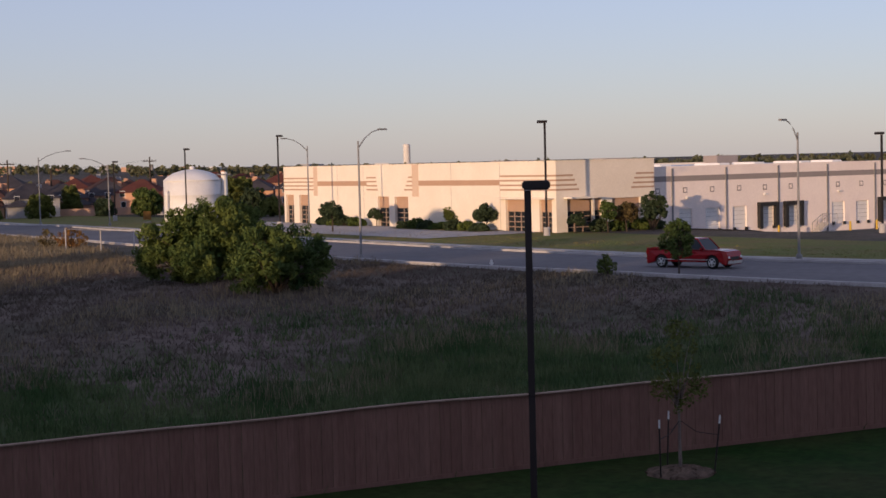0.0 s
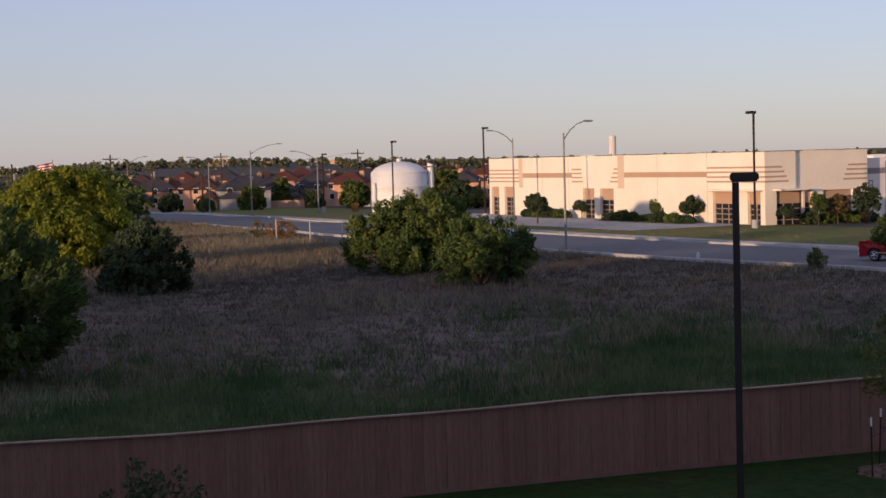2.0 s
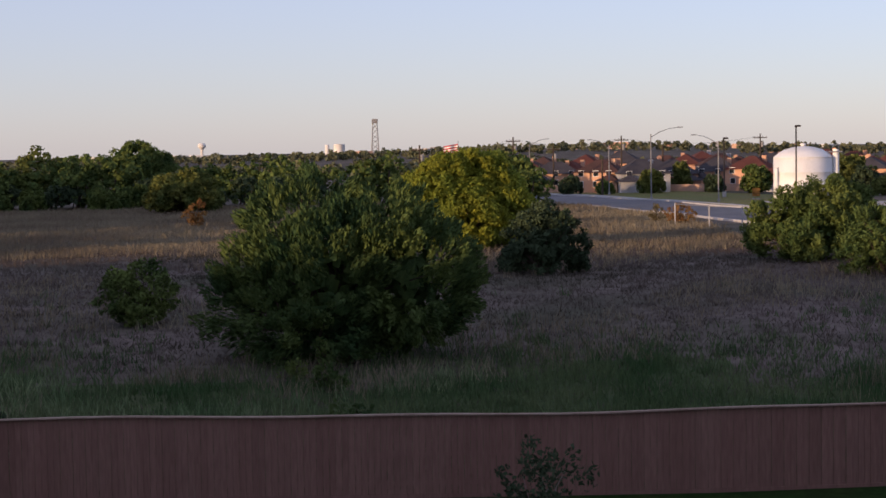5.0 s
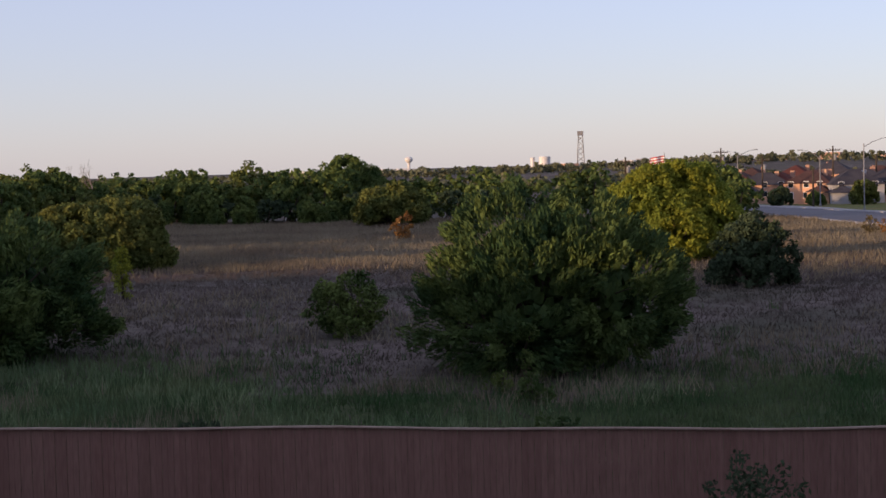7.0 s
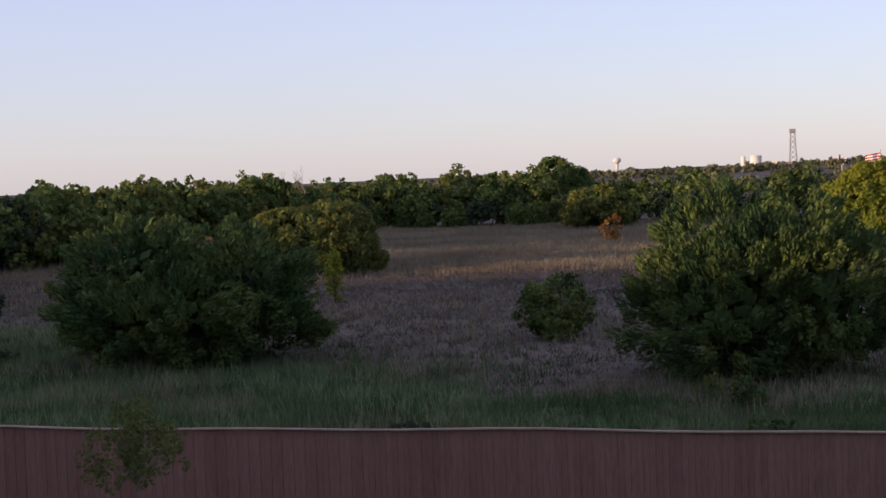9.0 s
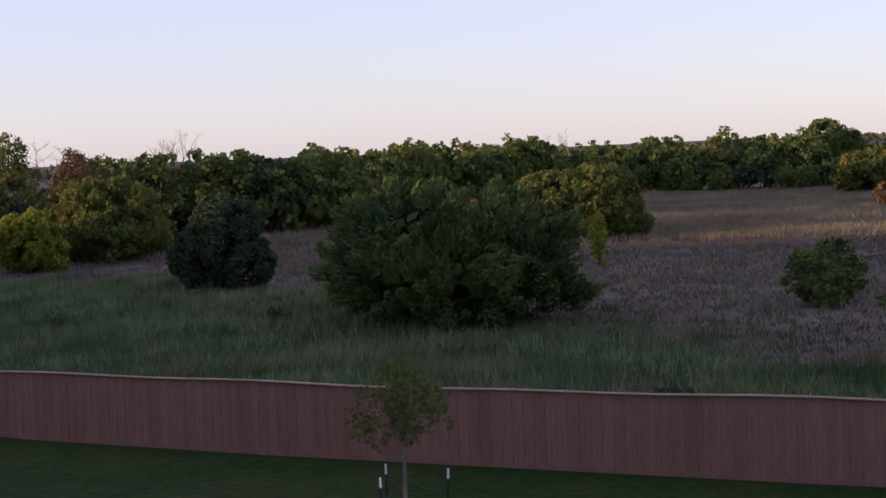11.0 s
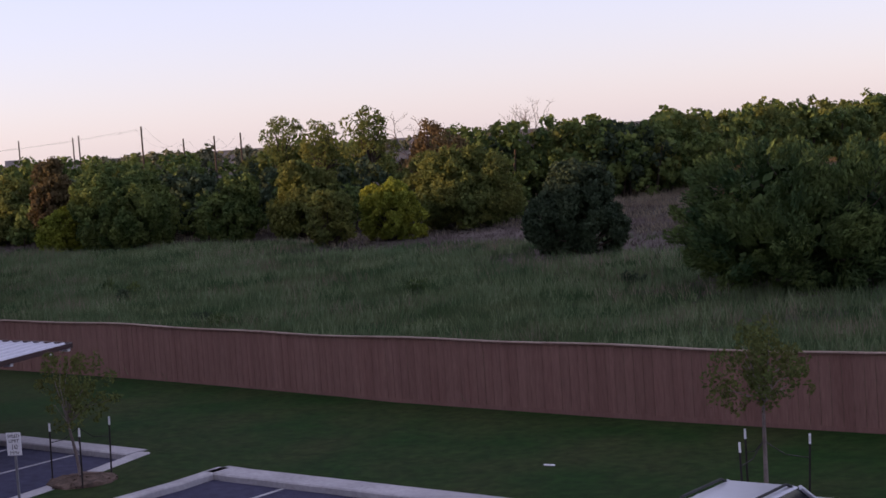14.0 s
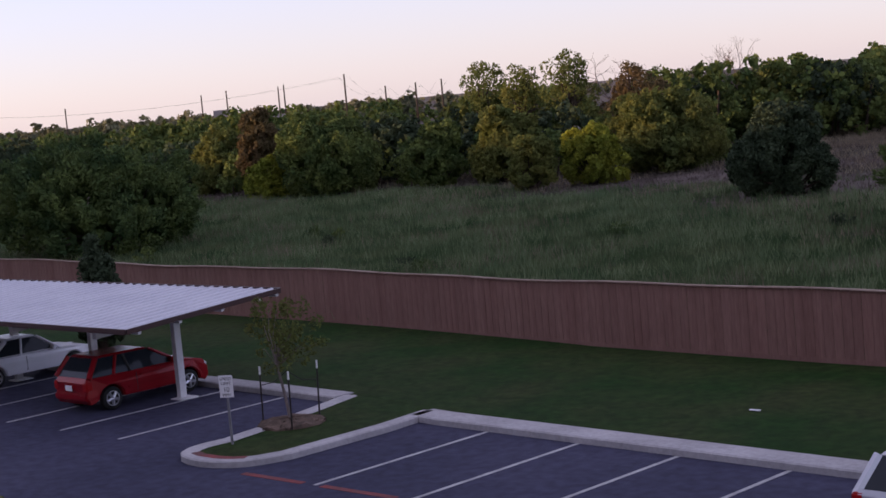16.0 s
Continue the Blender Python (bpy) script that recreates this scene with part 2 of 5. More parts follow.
def tube(bm, points, radii, sides=8):
    """A tapered tube through points."""
    rings = []
    pts = [Vector(p) for p in points]
    for i, p in enumerate(pts):
        d = (pts[min(i + 1, len(pts) - 1)] - pts[max(i - 1, 0)]).normalized()
        a = d.orthogonal().normalized() if abs(d.z) < 0.9 else Vector((1, 0, 0))
        a = (a - d * a.dot(d)).normalized()
        b = d.cross(a)
        r = radii[i] if hasattr(radii, "__len__") else radii
        rings.append([bm.verts.new(p + (a * math.cos(k * math.tau / sides) + b * math.sin(k * math.tau / sides)) * r) for k in range(sides)])
    for u, v in zip(rings, rings[1:]):
        for k in range(sides):
            bm.faces.new((u[k], u[(k + 1) % sides], v[(k + 1) % sides], v[k]))
    bm.faces.new(rings[0][::-1])
    bm.faces.new(rings[-1])
    return bm


def lathe(bm, profile, sides=32):
    rings = []
    for r, z in profile:
        rings.append([bm.verts.new((r * math.cos(k * math.tau / sides), r * math.sin(k * math.tau / sides), z)) for k in range(sides)])
    for u, v in zip(rings, rings[1:]):
        for k in range(sides):
            bm.faces.new((u[k], u[(k + 1) % sides], v[(k + 1) % sides], v[k]))
    bm.faces.new(rings[0][::-1])
    bm.faces.new(rings[-1])
    return bm


def prism(bm, outline, z0, z1):
    """A vertical prism on a plan outline, counter-clockwise."""
    lo = [bm.verts.new((x, y, z0)) for x, y in outline]
    hi = [bm.verts.new((x, y, z1)) for x, y in outline]
    n = len(outline)
    for k in range(n):
        bm.faces.new((lo[k], lo[(k + 1) % n], hi[(k + 1) % n], hi[k]))
    bm.faces.new(hi)
    bm.faces.new(lo[::-1])
    return bm


def sweep(line, profile, closed=False):
    """Sweeps a profile of (across, up) along a 3D line; across is to the right of the way."""
    bm = bmesh.new()
    pts = [Vector(p) for p in line]
    rings = []
    for i, p in enumerate(pts):
        d = pts[min(i + 1, len(pts) - 1)] - pts[max(i - 1, 0)]
        d.z = 0
        d.normalize()
        s = Vector((d.y, -d.x, 0))
        rings.append([bm.verts.new(p + s * a + Vector((0, 0, u))) for a, u in profile])
    k = len(profile)
    for u, v in zip(rings, rings[1:]):
        for j in range(k if closed else k - 1):
            bm.faces.new((u[j], u[(j + 1) % k], v[(j + 1) % k], v[j]))
    if closed:
        bm.faces.new(rings[0][::-1])
        bm.faces.new(rings[-1])
    bmesh.ops.recalc_face_normals(bm, faces=bm.faces[:])
    return bm


def smooth_line(points, step=2.0):
    """Catmull-Rom through plan points."""
    p = [np.array(q, float) for q in points]
    p = [2 * p[0] - p[1], *p, 2 * p[-1] - p[-2]]
    out = []
    for a, b, c, d in zip(p, p[1:], p[2:], p[3:]):
        n = max(2, int(np.linalg.norm(c - b) / step))
        for k in range(n):
            t = k / n
            out.append(0.5 * (2 * b + (c - a) * t + (2 * a - 5 * b + 4 * c - d) * t * t + (3 * b - a - 3 * c + d) * t ** 3))
    out.append(p[-2])
    return out


# ---- ground ----
def ease(a, b, v):
    u = np.clip((v - a) / (b - a), 0, 1)
    return u * u * (3 - 2 * u)


def land(x, y):
    """Height of the open ground."""
    x, y = np.asarray(x, float), np.asarray(y, float)
    r = np.hypot(x, y)
    z = 0.9 * ease(42, 92, y)
    wave = 0.10 * np.sin(x * 0.21 + 0.5 * np.sin(y * 0.13)) * np.sin(y * 0.17 + 1.0) * ease(38, 46, y) * (1 - ease(240, 300, r)) * (1 - ease(25, 34, x))
    left = ease(-0.45, -0.15, np.arctan2(x, y))
    hill = (3.2 * ease(380, 900, r) + 4.0 * ease(1000, 2600, r)) * left + 3.6 * ease(400, 760, r) * np.exp(-((np.arctan2(x, y) - 0.07) / 0.13) ** 2)
    wu, wv = (x - 62) * 0.974 + (y - 140) * 0.224, (y - 140) * 0.974 - (x - 62) * 0.224
    dip = -1.5 * ease(11.8, 20, wu) * ease(-22, -9, wv) * (1 - ease(10, 20, wv)) * (1 - ease(80, 100, wu))
    low = -0.35 * (1 - ease(35.9, 37.5, y)) * (1 - ease(300, 330, r))
    return z + wave + hill + low + dip


def ground_axis(lo, hi, fine_lo, fine_hi, step):
    out = list(np.arange(fine_lo, fine_hi + 1e-6, step))
    s, v = step, fine_hi
    while v < hi:
        s *= 1.18
        v += s
        out.append(v)
    s, v = step, fine_lo
    while v > lo:
        s *= 1.18
        v -= s
        out.insert(0, v)
    return np.array(out)


gx, gy = ground_axis(-4200, 4200, -100, 75, 1.6), ground_axis(-4200, 4200, 30, 190, 1.6)
X, Y = np.meshgrid(gx, gy)
Z = land(X, Y)
nx, ny = len(gx), len(gy)
ground = raw("ground", np.stack([X, Y, Z], -1).reshape(-1, 3),
             [(j * nx + i, j * nx + i + 1, (j + 1) * nx + i + 1, (j + 1) * nx + i) for j in range(ny - 1) for i in range(nx - 1)], M_FIELD, smooth=True)
tagged(ground, "dry brown and green rough grassland reaching low wooded hills", "ground", kind="structure")


def ribbon(name, line, left, right, lift, material, label, category, thick=0.0):
    """A strip draped along the ground, from left to right of a line, on which it lies lift higher."""
    v, fcs = [], []
    line = [np.array(p[:2], float) for p in line]
    for i, p in enumerate(line):
        d = line[min(i + 1, len(line) - 1)] - line[max(i - 1, 0)]
        d /= np.linalg.norm(d)
        s = np.array([d[1], -d[0]])
        for k in range(5):
            q = p + s * (left + (right - left) * k / 4)
            v.append((q[0], q[1], float(land(*q)) + lift))
        if i:
            fcs += [((i - 1) * 5 + k, (i - 1) * 5 + k + 1, i * 5 + k + 1, i * 5 + k) for k in range(4)]
    ob = raw(name, v, fcs, material)
    if thick:
        md = ob.modifiers.new("thickness", "SOLIDIFY")
        md.thickness, md.offset = thick, -1
    return tagged(ob, label, category, kind="structure")


# the street, from the right to the far left
STREET = smooth_line([(92, 44), (72, 61), (55.4, 78.5), (47.5, 92), (43.2, 103), (37.8, 122), (31.0, 150), (24.3, 176), (18.0, 203), (9.5, 233), (-6, 268), (-30, 300)], 2.5)[::-1]
road = ribbon("road", STREET, -6.4, 6.4, 0.07, M_ROAD, "pale grey concrete street with kerbs on both sides", "road", 0.1)


def offset(line, d, lift=0.0):
    out = []
    for i, p in enumerate(line):
        a = line[min(i + 1, len(line) - 1)] - line[max(i - 1, 0)]
        a = a / np.linalg.norm(a)
        q = p + np.array([a[1], -a[0]]) * d
        out.append((q[0], q[1], float(land(*q)) + lift))
    return out


for side, nm in ((-6.5, "far_kerb"), (6.5, "near_kerb")):
    k = part("kerb", sweep(offset(STREET, side, 0.0), [(-0.16, -0.1), (-0.16, 0.2), (-0.13, 0.23), (0.13, 0.23), (0.16, 0.2), (0.16, -0.1)], True), M_CONC)
    tagged(k, "pale concrete kerb along the street", "kerb", kind="structure")
walkway = ribbon("pavement", STREET, -10.2, -8.9, 0.09, M_CONC, "narrow concrete pavement along the street", "pavement", 0.08)
verge = ribbon("verge", STREET[:], -30, -6.7, 0.045, M_VERGE, "mown yellowish green roadside grass", "verge")

# ---- car park ----
lot = part("car_park", prism(bmesh.new(), [(-75, 4), (20, 4), (20, 28.7), (-75, 28.7)], -0.15, 0.0), M_ASPHALT)
tagged(lot, "dark asphalt car park with painted bays", "car park", kind="structure")
lawn_rim = [(-110, 28.9), (-32.3, 28.25), (-28.9, 27.6), (-28.5, 27.25), (-16, 26.75), (22, 26.6), (60, 26.6), (60, 44), (50, 40.8), (27, 38.2), (13, 36.9), (5, 35.9), (-8, 35.5), (-22, 35.5), (-30, 35.9), (-41, 37.6), (-68, 40.0), (-110, 46)]
lawn = part("lawn", prism(bmesh.new(), lawn_rim, -0.1, 0.13), M_LAWN)
tagged(lawn, "mown green lawn between car park and fence", "lawn", kind="structure")


def kerb_along(pts, label, material=M_CONC, w=0.30):
    ob = part("kerb", sweep([(x, y, 0) for x, y in pts], [(-w, -0.05), (-w, 0.13), (-w + 0.04, 0.16), (w - 0.1, 0.16), (w, 0.10), (w + 0.02, -0.05)], True), material)
    return tagged(ob, label, "kerb", kind="structure")


def arc(cx, cy, r, a0, a1, n=10):
    return [(cx + r * math.cos(radians(a0 + (a1 - a0) * k / n)), cy + r * math.sin(radians(a0 + (a1 - a0) * k / n))) for k in range(n + 1)]


bay_kerb = kerb_along([(22, 26.3), (0, 26.4), (-16, 26.52), (-22, 26.75), (-27.3, 26.95), (-28.2, 27.05)], "pale concrete kerb behind the parking bays", w=0.42)
far_kerb = kerb_along([(-32.0, 27.9), (-38, 28.15), (-75, 28.5)], "pale concrete kerb behind the covered bays", w=0.38)
nose = smooth_line([(-28.12, 22.6), (-28.45, 21.85), (-29.1, 21.45), (-29.9, 21.45), (-30.42, 21.7), (-30.62, 22.2), (-30.55, 22.9)], 0.25)
nose = [(float(p[0]), float(p[1])) for p in nose]
island_kerb = kerb_along([(-28.2, 27.2), (-28.05, 25.5), *nose, (-30.85, 24.6), (-31.75, 27.9)], "pale concrete kerb round the planted island", w=0.24)
red_kerb = kerb_along([(-28.55, 21.85), (-28.85, 21.66), (-29.2, 21.57), (-29.8, 21.57), (-30.15, 21.68)], "worn red painted kerb at the island nose", M_REDPAINT, w=0.17)
red_kerb.location.z = 0.008
isl = part("island_lawn", prism(bmesh.new(), [(-28.5, 28.1), (-32.0, 28.2), (-30.85, 24.8), *nose[::-1], (-28.1, 25.5)], -0.05, 0.128), M_LAWN)
tagged(isl, "mown green grass on the kerbed island", "lawn", kind="structure")

for k, (x, y0, y1) in enumerate([(-25.52, 21.2, 26.5), (-22.72, 21.2, 26.4), (-19.98, 21.2, 26.3), (-17.25, 21.2, 26.15), (-14.5, 21.2, 26.1), (-11.75, 21.2, 26.1), (-9.0, 21.2, 26.0),
                                 (-34.1, 22.2, 27.5), (-36.75, 22.2, 27.6), (-39.4, 22.2, 27.7), (-42.1, 22.2, 27.7), (-44.8, 22.2, 27.7), (-47.5, 22.2, 27.7), (-50.2, 22.2, 27.7), (-53, 22.2, 27.7)]):
    ln = part("bay_line", boxed(x - 0.055, x + 0.055, y0, y1, -0.01, 0.006), M_PAINT)
    tagged(ln, "white painted line between parking bays", "road marking", "parking bay lines", "structure")
for x0, x1 in ((-27.9, -25.9), (-25.3, -23.1)):
    fl = part("fire_lane_line", boxed(x0, x1, 21.12, 21.3, -0.01, 0.007), M_REDPAINT)
    tagged(fl, "faded red fire lane line on asphalt", "road marking", "fire lane lines", "structure")

# ---- fence ----
FENCE = smooth_line([(-120, 46.5), (-95, 42.0), (-68, 39.0), (-54, 37.95), (-41, 37.2), (-30, 36.1), (-22, 35.8), (-8, 35.75), (5, 36.05), (13, 37.1), (27, 38.5), (50, 41.2), (75, 45)], 0.5)
flen = [0.0]
for a, b in zip(FENCE, FENCE[1:]):
    flen.append(flen[-1] + float(np.linalg.norm(b - a)))
fxs, fys = np.array([p[0] for p in FENCE]), np.array([p[1] for p in FENCE])
FTOP = 1.975


def fence_at(s):
    return float(np.interp(s, flen, fxs)), float(np.interp(s, flen, fys))


def fence_top(s):
    return FTOP + 0.025 * math.sin(s * 0.35) + 0.02 * math.sin(s * 0.9 + 1)


fence = holder("fence", pose(0, 0, 0), "tall reddish brown cedar board fence with a pale cap", "fence", kind="structure")
cap_line = [(*fence_at(s), fence_top(s)) for s in np.arange(0, flen[-1], 1.2)]
part("cap_board", sweep(cap_line, [(-0.03, 0.0), (-0.03, 0.035), (0.09, 0.035), (0.09, 0.0)], True), M_CAP, fence, "pale weathered cap board")
for zz in (0.4, 1.05, 1.75):
    part("rail", sweep([(x, y, zz) for x, y, z in cap_line], [(-0.06, 0), (-0.06, 0.09), (-0.022, 0.09), (-0.022, 0)], True), M_FENCE_FAR, fence)
part("kick_board", sweep([(x, y, 0.08) for x, y, z in cap_line], [(0.016, 0), (0.016, 0.12), (0.045, 0.12), (0.045, 0)], True), M_FENCE_FAR, fence)

# ---- plants ----
RNG = np.random.default_rng(7)


def leaf_shell(cen, out, rad, size, rng, cover=1.0, aspect=0.5, slim=1.0, along=0.0, jitter=0.8, core=True, inner=False):
    """Leaf faces over rounded clumps that point outwards: (n * 4, 3) corners. slim, along: narrow plumes with leaves that follow the shoot."""
    def unit(v):
        return v / (np.linalg.norm(v, axis=1, keepdims=True) + 1e-9)
    size = size * 1.2
    area = 0.5 * size * size * aspect * 1.1
    per = np.maximum(6, (cover * 6.3 * rad ** 2 * slim / area)).astype(int)
    idx = np.repeat(np.arange(len(cen)), per)
    n = len(idx)
    ax = unit(out + np.array([0, 0, 0.45]))[idx]
    u = unit(unit(rng.normal(size=(n, 3))) + 0.55 * ax)
    r = rad[idx][:, None]
    lift = np.sum(u * ax, 1, keepdims=True) * ax
    p = cen[idx] + ((u - lift) * slim + lift * (1.0 + 0.7 * (1 - slim))) * r * (0.45 + 0.66 * rng.random((n, 1)) ** 0.6)
    nor = unit(u + jitter * rng.normal(size=(n, 3)))
    d = unit(rng.normal(size=(n, 3)) * (1 - along) + ax * along * 1.6)
    d = unit(d - np.sum(d * nor, 1, keepdims=True) * nor * (1 - 0.5 * along))
    e = unit(np.cross(nor, d))
    L = size * (0.6 + 0.8 * rng.random((n, 1)))
    d, e = d * L * 0.5, e * L * aspect * 0.5
    quad = [np.stack([p - d, p + e, p + d, p - e], 1).reshape(-1, 3)]
    if core:
        k = 4
        idx = np.repeat(np.arange(len(cen)), k)
        u = unit(rng.normal(size=(len(idx), 3)) + 0.3 * out[idx])
        r = rad[idx][:, None]
        p = cen[idx] + u * r * 0.52 * np.array([[slim, slim, 1.0]])
        d = unit(np.cross(u, rng.normal(size=(len(idx), 3))))
        e = np.cross(u, d)
        d, e = d * r * 0.5 * slim, e * r * 0.42 * slim
        quad.append(np.stack([p - d, p + e, p + d, p - e], 1).reshape(-1, 3))
        if inner:
            mid, rc = cen.mean(0), float(rad.mean())
            cc, oo = np.concatenate([cen, cen, cen]), np.concatenate([out, out, out])
            p = mid + (cc - mid) * (0.55 + 0.25 * rng.random((len(cc), 1))) + rng.normal(size=cc.shape) * rc * 0.4
            d = unit(np.cross(oo, rng.normal(size=oo.shape))) * np.concatenate([rad, rad, rad])[:, None] * 0.6
            e = np.cross(unit(oo + 0.5 * rng.normal(size=oo.shape)), d) * 0.8
            quad.append(np.stack([p - d, p + e, p + d, p - e], 1).reshape(-1, 3))
    v = np.concatenate(quad)
    return v, len(v) // 4


def crown_clumps(w, depth, z0, h, rc, rng, lobes, low, shape=0.0, solid=0.82):
    """Centres, outward directions and radii of the leaf clumps on a crown of several domes."""
    dome = [(0.06 * rng.normal(), 0.06 * rng.normal(), 0.58, 0.22)]
    a0 = rng.random() * 6.28
    for i in range(lobes):
        a = a0 + i * 6.28 / lobes + 0.35 * rng.normal()
        k = i % 3
        rr = (0.29, 0.21, 0.27)[k] * (0.7 + 0.55 * rng.random())
        zc = (low, 0.66, 0.46)[k] * (0.8 + 0.4 * rng.random())
        dome.append((rr * math.cos(a), rr * math.sin(a), zc, (0.20, 0.19, 0.23)[k] * (0.6 + 0.75 * rng.random())))
    dome = np.array(dome)
    S = np.array([w, depth, h])
    cen, out, rad = [], [], []
    for i, (x, y, z, r) in enumerate(dome):
        R = np.array([r, r, r * (1.25 if z > 0.4 else 1.05)])
        metres = R * S
        m = max(5, int(1.25 * 12.6 * (metres.prod() ** (2 / 3)) / (3.1 * rc * rc)))
        u = rng.normal(size=(m, 3))
        u /= np.linalg.norm(u, axis=1, keepdims=True)
        q = np.array([x, y, z]) + u * R
        ok = np.ones(m, bool)
        for j, (X2, Y2, Z2, r2) in enumerate(dome):
            if j != i:
                R2 = np.array([r2, r2, r2 * (1.25 if Z2 > 0.4 else 1.05)])
                ok &= np.linalg.norm((q - np.array([X2, Y2, Z2])) / R2, axis=1) > solid
        ok &= q[:, 2] > 0.03
        cen.append(q[ok])
        out.append(u[ok])
    cen, out = np.concatenate(cen), np.concatenate(out)
    rad = rc * (0.65 + 0.75 * rng.random(len(cen)))
    cen[:, :2] *= (1 - shape * np.clip(cen[:, 2:3], 0, 1))
    for i in range(2):
        lo, hi = cen[:, i].min(), cen[:, i].max()
        cen[:, i] = (cen[:, i] - (lo + hi) / 2) / (hi - lo) * max(S[i] - 1.5 * rc, 0.3 * S[i])
    lo, hi = cen[:, 2].min(), cen[:, 2].max()
    cen[:, 2] = z0 + min(0.8 * rc, 0.3 * h) + (cen[:, 2] - lo) / (hi - lo) * max(h - 1.9 * rc, 0.3 * h)
    return cen, out, rad


def plant(name, x, y, w, h, leaf, label, category="tree", depth=None, size=0.2, seed=1, trunk=0.0, plume=0.0, bark=None, gaps=0.0, z0=None, aspect=0.5, group="", multi=5, shape=0.0, thick=1.0, rc=None, lobes=8, low=0.28, cover=1.0, core=True, solid=0.82):
    """A bush or tree: limbs from one base and a crown of leaf clumps. w, h: overall width and height; trunk: bare height; plume: feathery shoots."""
    rng = np.random.default_rng(seed)
    w, h = w * 0.95, h * 0.96
    depth = depth or w * 0.85
    z0 = float(land(x, y)) - 0.03 if z0 is None else z0
    top = holder(name, pose(x, y, z0), label, category, group)
    ch = h - trunk
    rc = (rc or 0.085 * math.sqrt(w * ch) + 0.04) * (0.78 + 0.22 * plume)
    cen, out, rad = crown_clumps(w, depth, trunk, ch, rc, rng, lobes, low, shape, solid)
    if gaps:
        m = rng.random(len(cen)) > gaps
        cen, out, rad = cen[m], out[m], rad[m]
    lv, n = leaf_shell(cen, out, rad, size, rng, cover, aspect, 1 - 0.45 * plume, 0.8 * plume, 0.8, core, core)
    lv[:, 2] = np.maximum(lv[:, 2], 0.03)
    quads("crown", lv, n, leaf, top)
    bm = bmesh.new()
    base_r = (0.016 * h + 0.012 * w) * thick
    stems = 1 if trunk > 0.25 * h else multi
    if stems == 1:
        hub = Vector((0.03 * h * rng.normal(), 0.03 * h * rng.normal(), trunk * 1.1))
        tube(bm, [(0, 0, -0.1), (hub.x * 0.4, hub.y * 0.4, trunk * 0.5), hub], [base_r * 1.3, base_r, base_r * 0.8], 8)
    pick = rng.permutation(len(cen))[:max(10, min(40, len(cen) // 4))]
    for k, i in enumerate(pick):
        c = Vector(cen[i])
        if stems == 1:
            a = hub
        else:
            ang = k % stems * 6.28 / stems
            a = Vector((0.03 * w * math.cos(ang), 0.03 * w * math.sin(ang), -0.05))
        mid = a.lerp(c, 0.5) + Vector((0, 0, 0.08 * ch)) + Vector(rng.normal(size=3)) * 0.03 * w
        tube(bm, [a, mid, c], [base_r * 0.55, base_r * 0.3, base_r * 0.08], 5)
    part("trunk", bm, bark or M_BARK, top)
    return top


def BU(*a, **k):
    return plant("bush", *a, **{"category": "bush", **k})


def TR(*a, **k):
    return plant("tree", *a, **k)


# large mesquites of the field
BU(-5.05, 59.5, 10.7, 7.2, L_MESQ, "wide feathery green mesquite bush in dry grass", size=0.18, seed=3, plume=1.0, aspect=0.34, rc=0.5, lobes=16, low=0.34, cover=0.9)
BU(-29.15, 63.2, 12.4, 6.5, L_MESQ, "broad dark green mesquite thicket in dry grass", size=0.21, seed=4, plume=0.9, aspect=0.34, rc=0.62, lobes=14, low=0.26, cover=0.9)
BU(-82.0, 54.2, 14.4, 7.6, L_MESQ, "very wide dark green mesquite bush behind the fence", size=0.25, seed=5, plume=0.7, aspect=0.34, rc=0.72, lobes=15, low=0.26, cover=0.85)
BU(19.8, 97.5, 7.9, 5.3, L_GREEN, "rounded green bush beside the street", size=0.2, seed=6, plume=0.5, rc=0.5, lobes=10, aspect=0.4)
BU(21.7, 86.8, 6.0, 4.1, L_MESQ, "dome of dark green foliage near the street", size=0.2, seed=7, plume=0.6, aspect=0.35, rc=0.42, lobes=9)
TR(-1.0, 114.5, 10.6, 7.6, L_YEL, "sunlit yellow green tree with dense round crown", size=0.23, seed=8, rc=0.62, lobes=12)
BU(3.6, 91.0, 5.3, 4.4, L_DARK, "dark green spiky small tree with spreading low limbs", size=0.18, seed=9, shape=0.45, rc=0.40, lobes=7, gaps=0.2, plume=0.4, low=0.18)
BU(-15.0, 70.0, 3.9, 3.1, L_GREEN, "small airy green bush in dry grass", size=0.17, seed=10, gaps=0.25, rc=0.32, lobes=7, plume=0.3, core=False)
TR(-31.2, 87.0, 1.4, 3.4, L_YEL, "thin yellow green sapling standing in dry grass", size=0.16, seed=11, shape=0.3, rc=0.24, lobes=5, gaps=0.4, core=False, cover=0.8, solid=0.5)
BU(-27.1, 153.5, 2.4, 2.8, L_ORANGE, "rust coloured small bush at the far meadow", size=0.2, seed=12, rc=0.26, lobes=5, gaps=0.3, core=False, cover=0.9, plume=0.6)
BU(-42.2, 113.5, 11.0, 5.9, L_OLIVE, "rounded olive green bush at the meadow edge", size=0.26, seed=13, rc=0.6, lobes=12)
BU(-48.4, 75.0, 6.1, 5.4, L_DARK, "dense dark green juniper-like tree", size=0.18, seed=14, shape=0.2, rc=0.42, lobes=10)
BU(-57.5, 112, 4.0, 3.4, L_BROWN, "low brownish bush on the bare slope", size=0.24, seed=15, lobes=6)
TR(-69.5, 84.5, 4.8, 4.4, L_YEL, "bright yellow green young tree with open limbs", size=0.22, seed=16, rc=0.36, lobes=8, gaps=0.1)
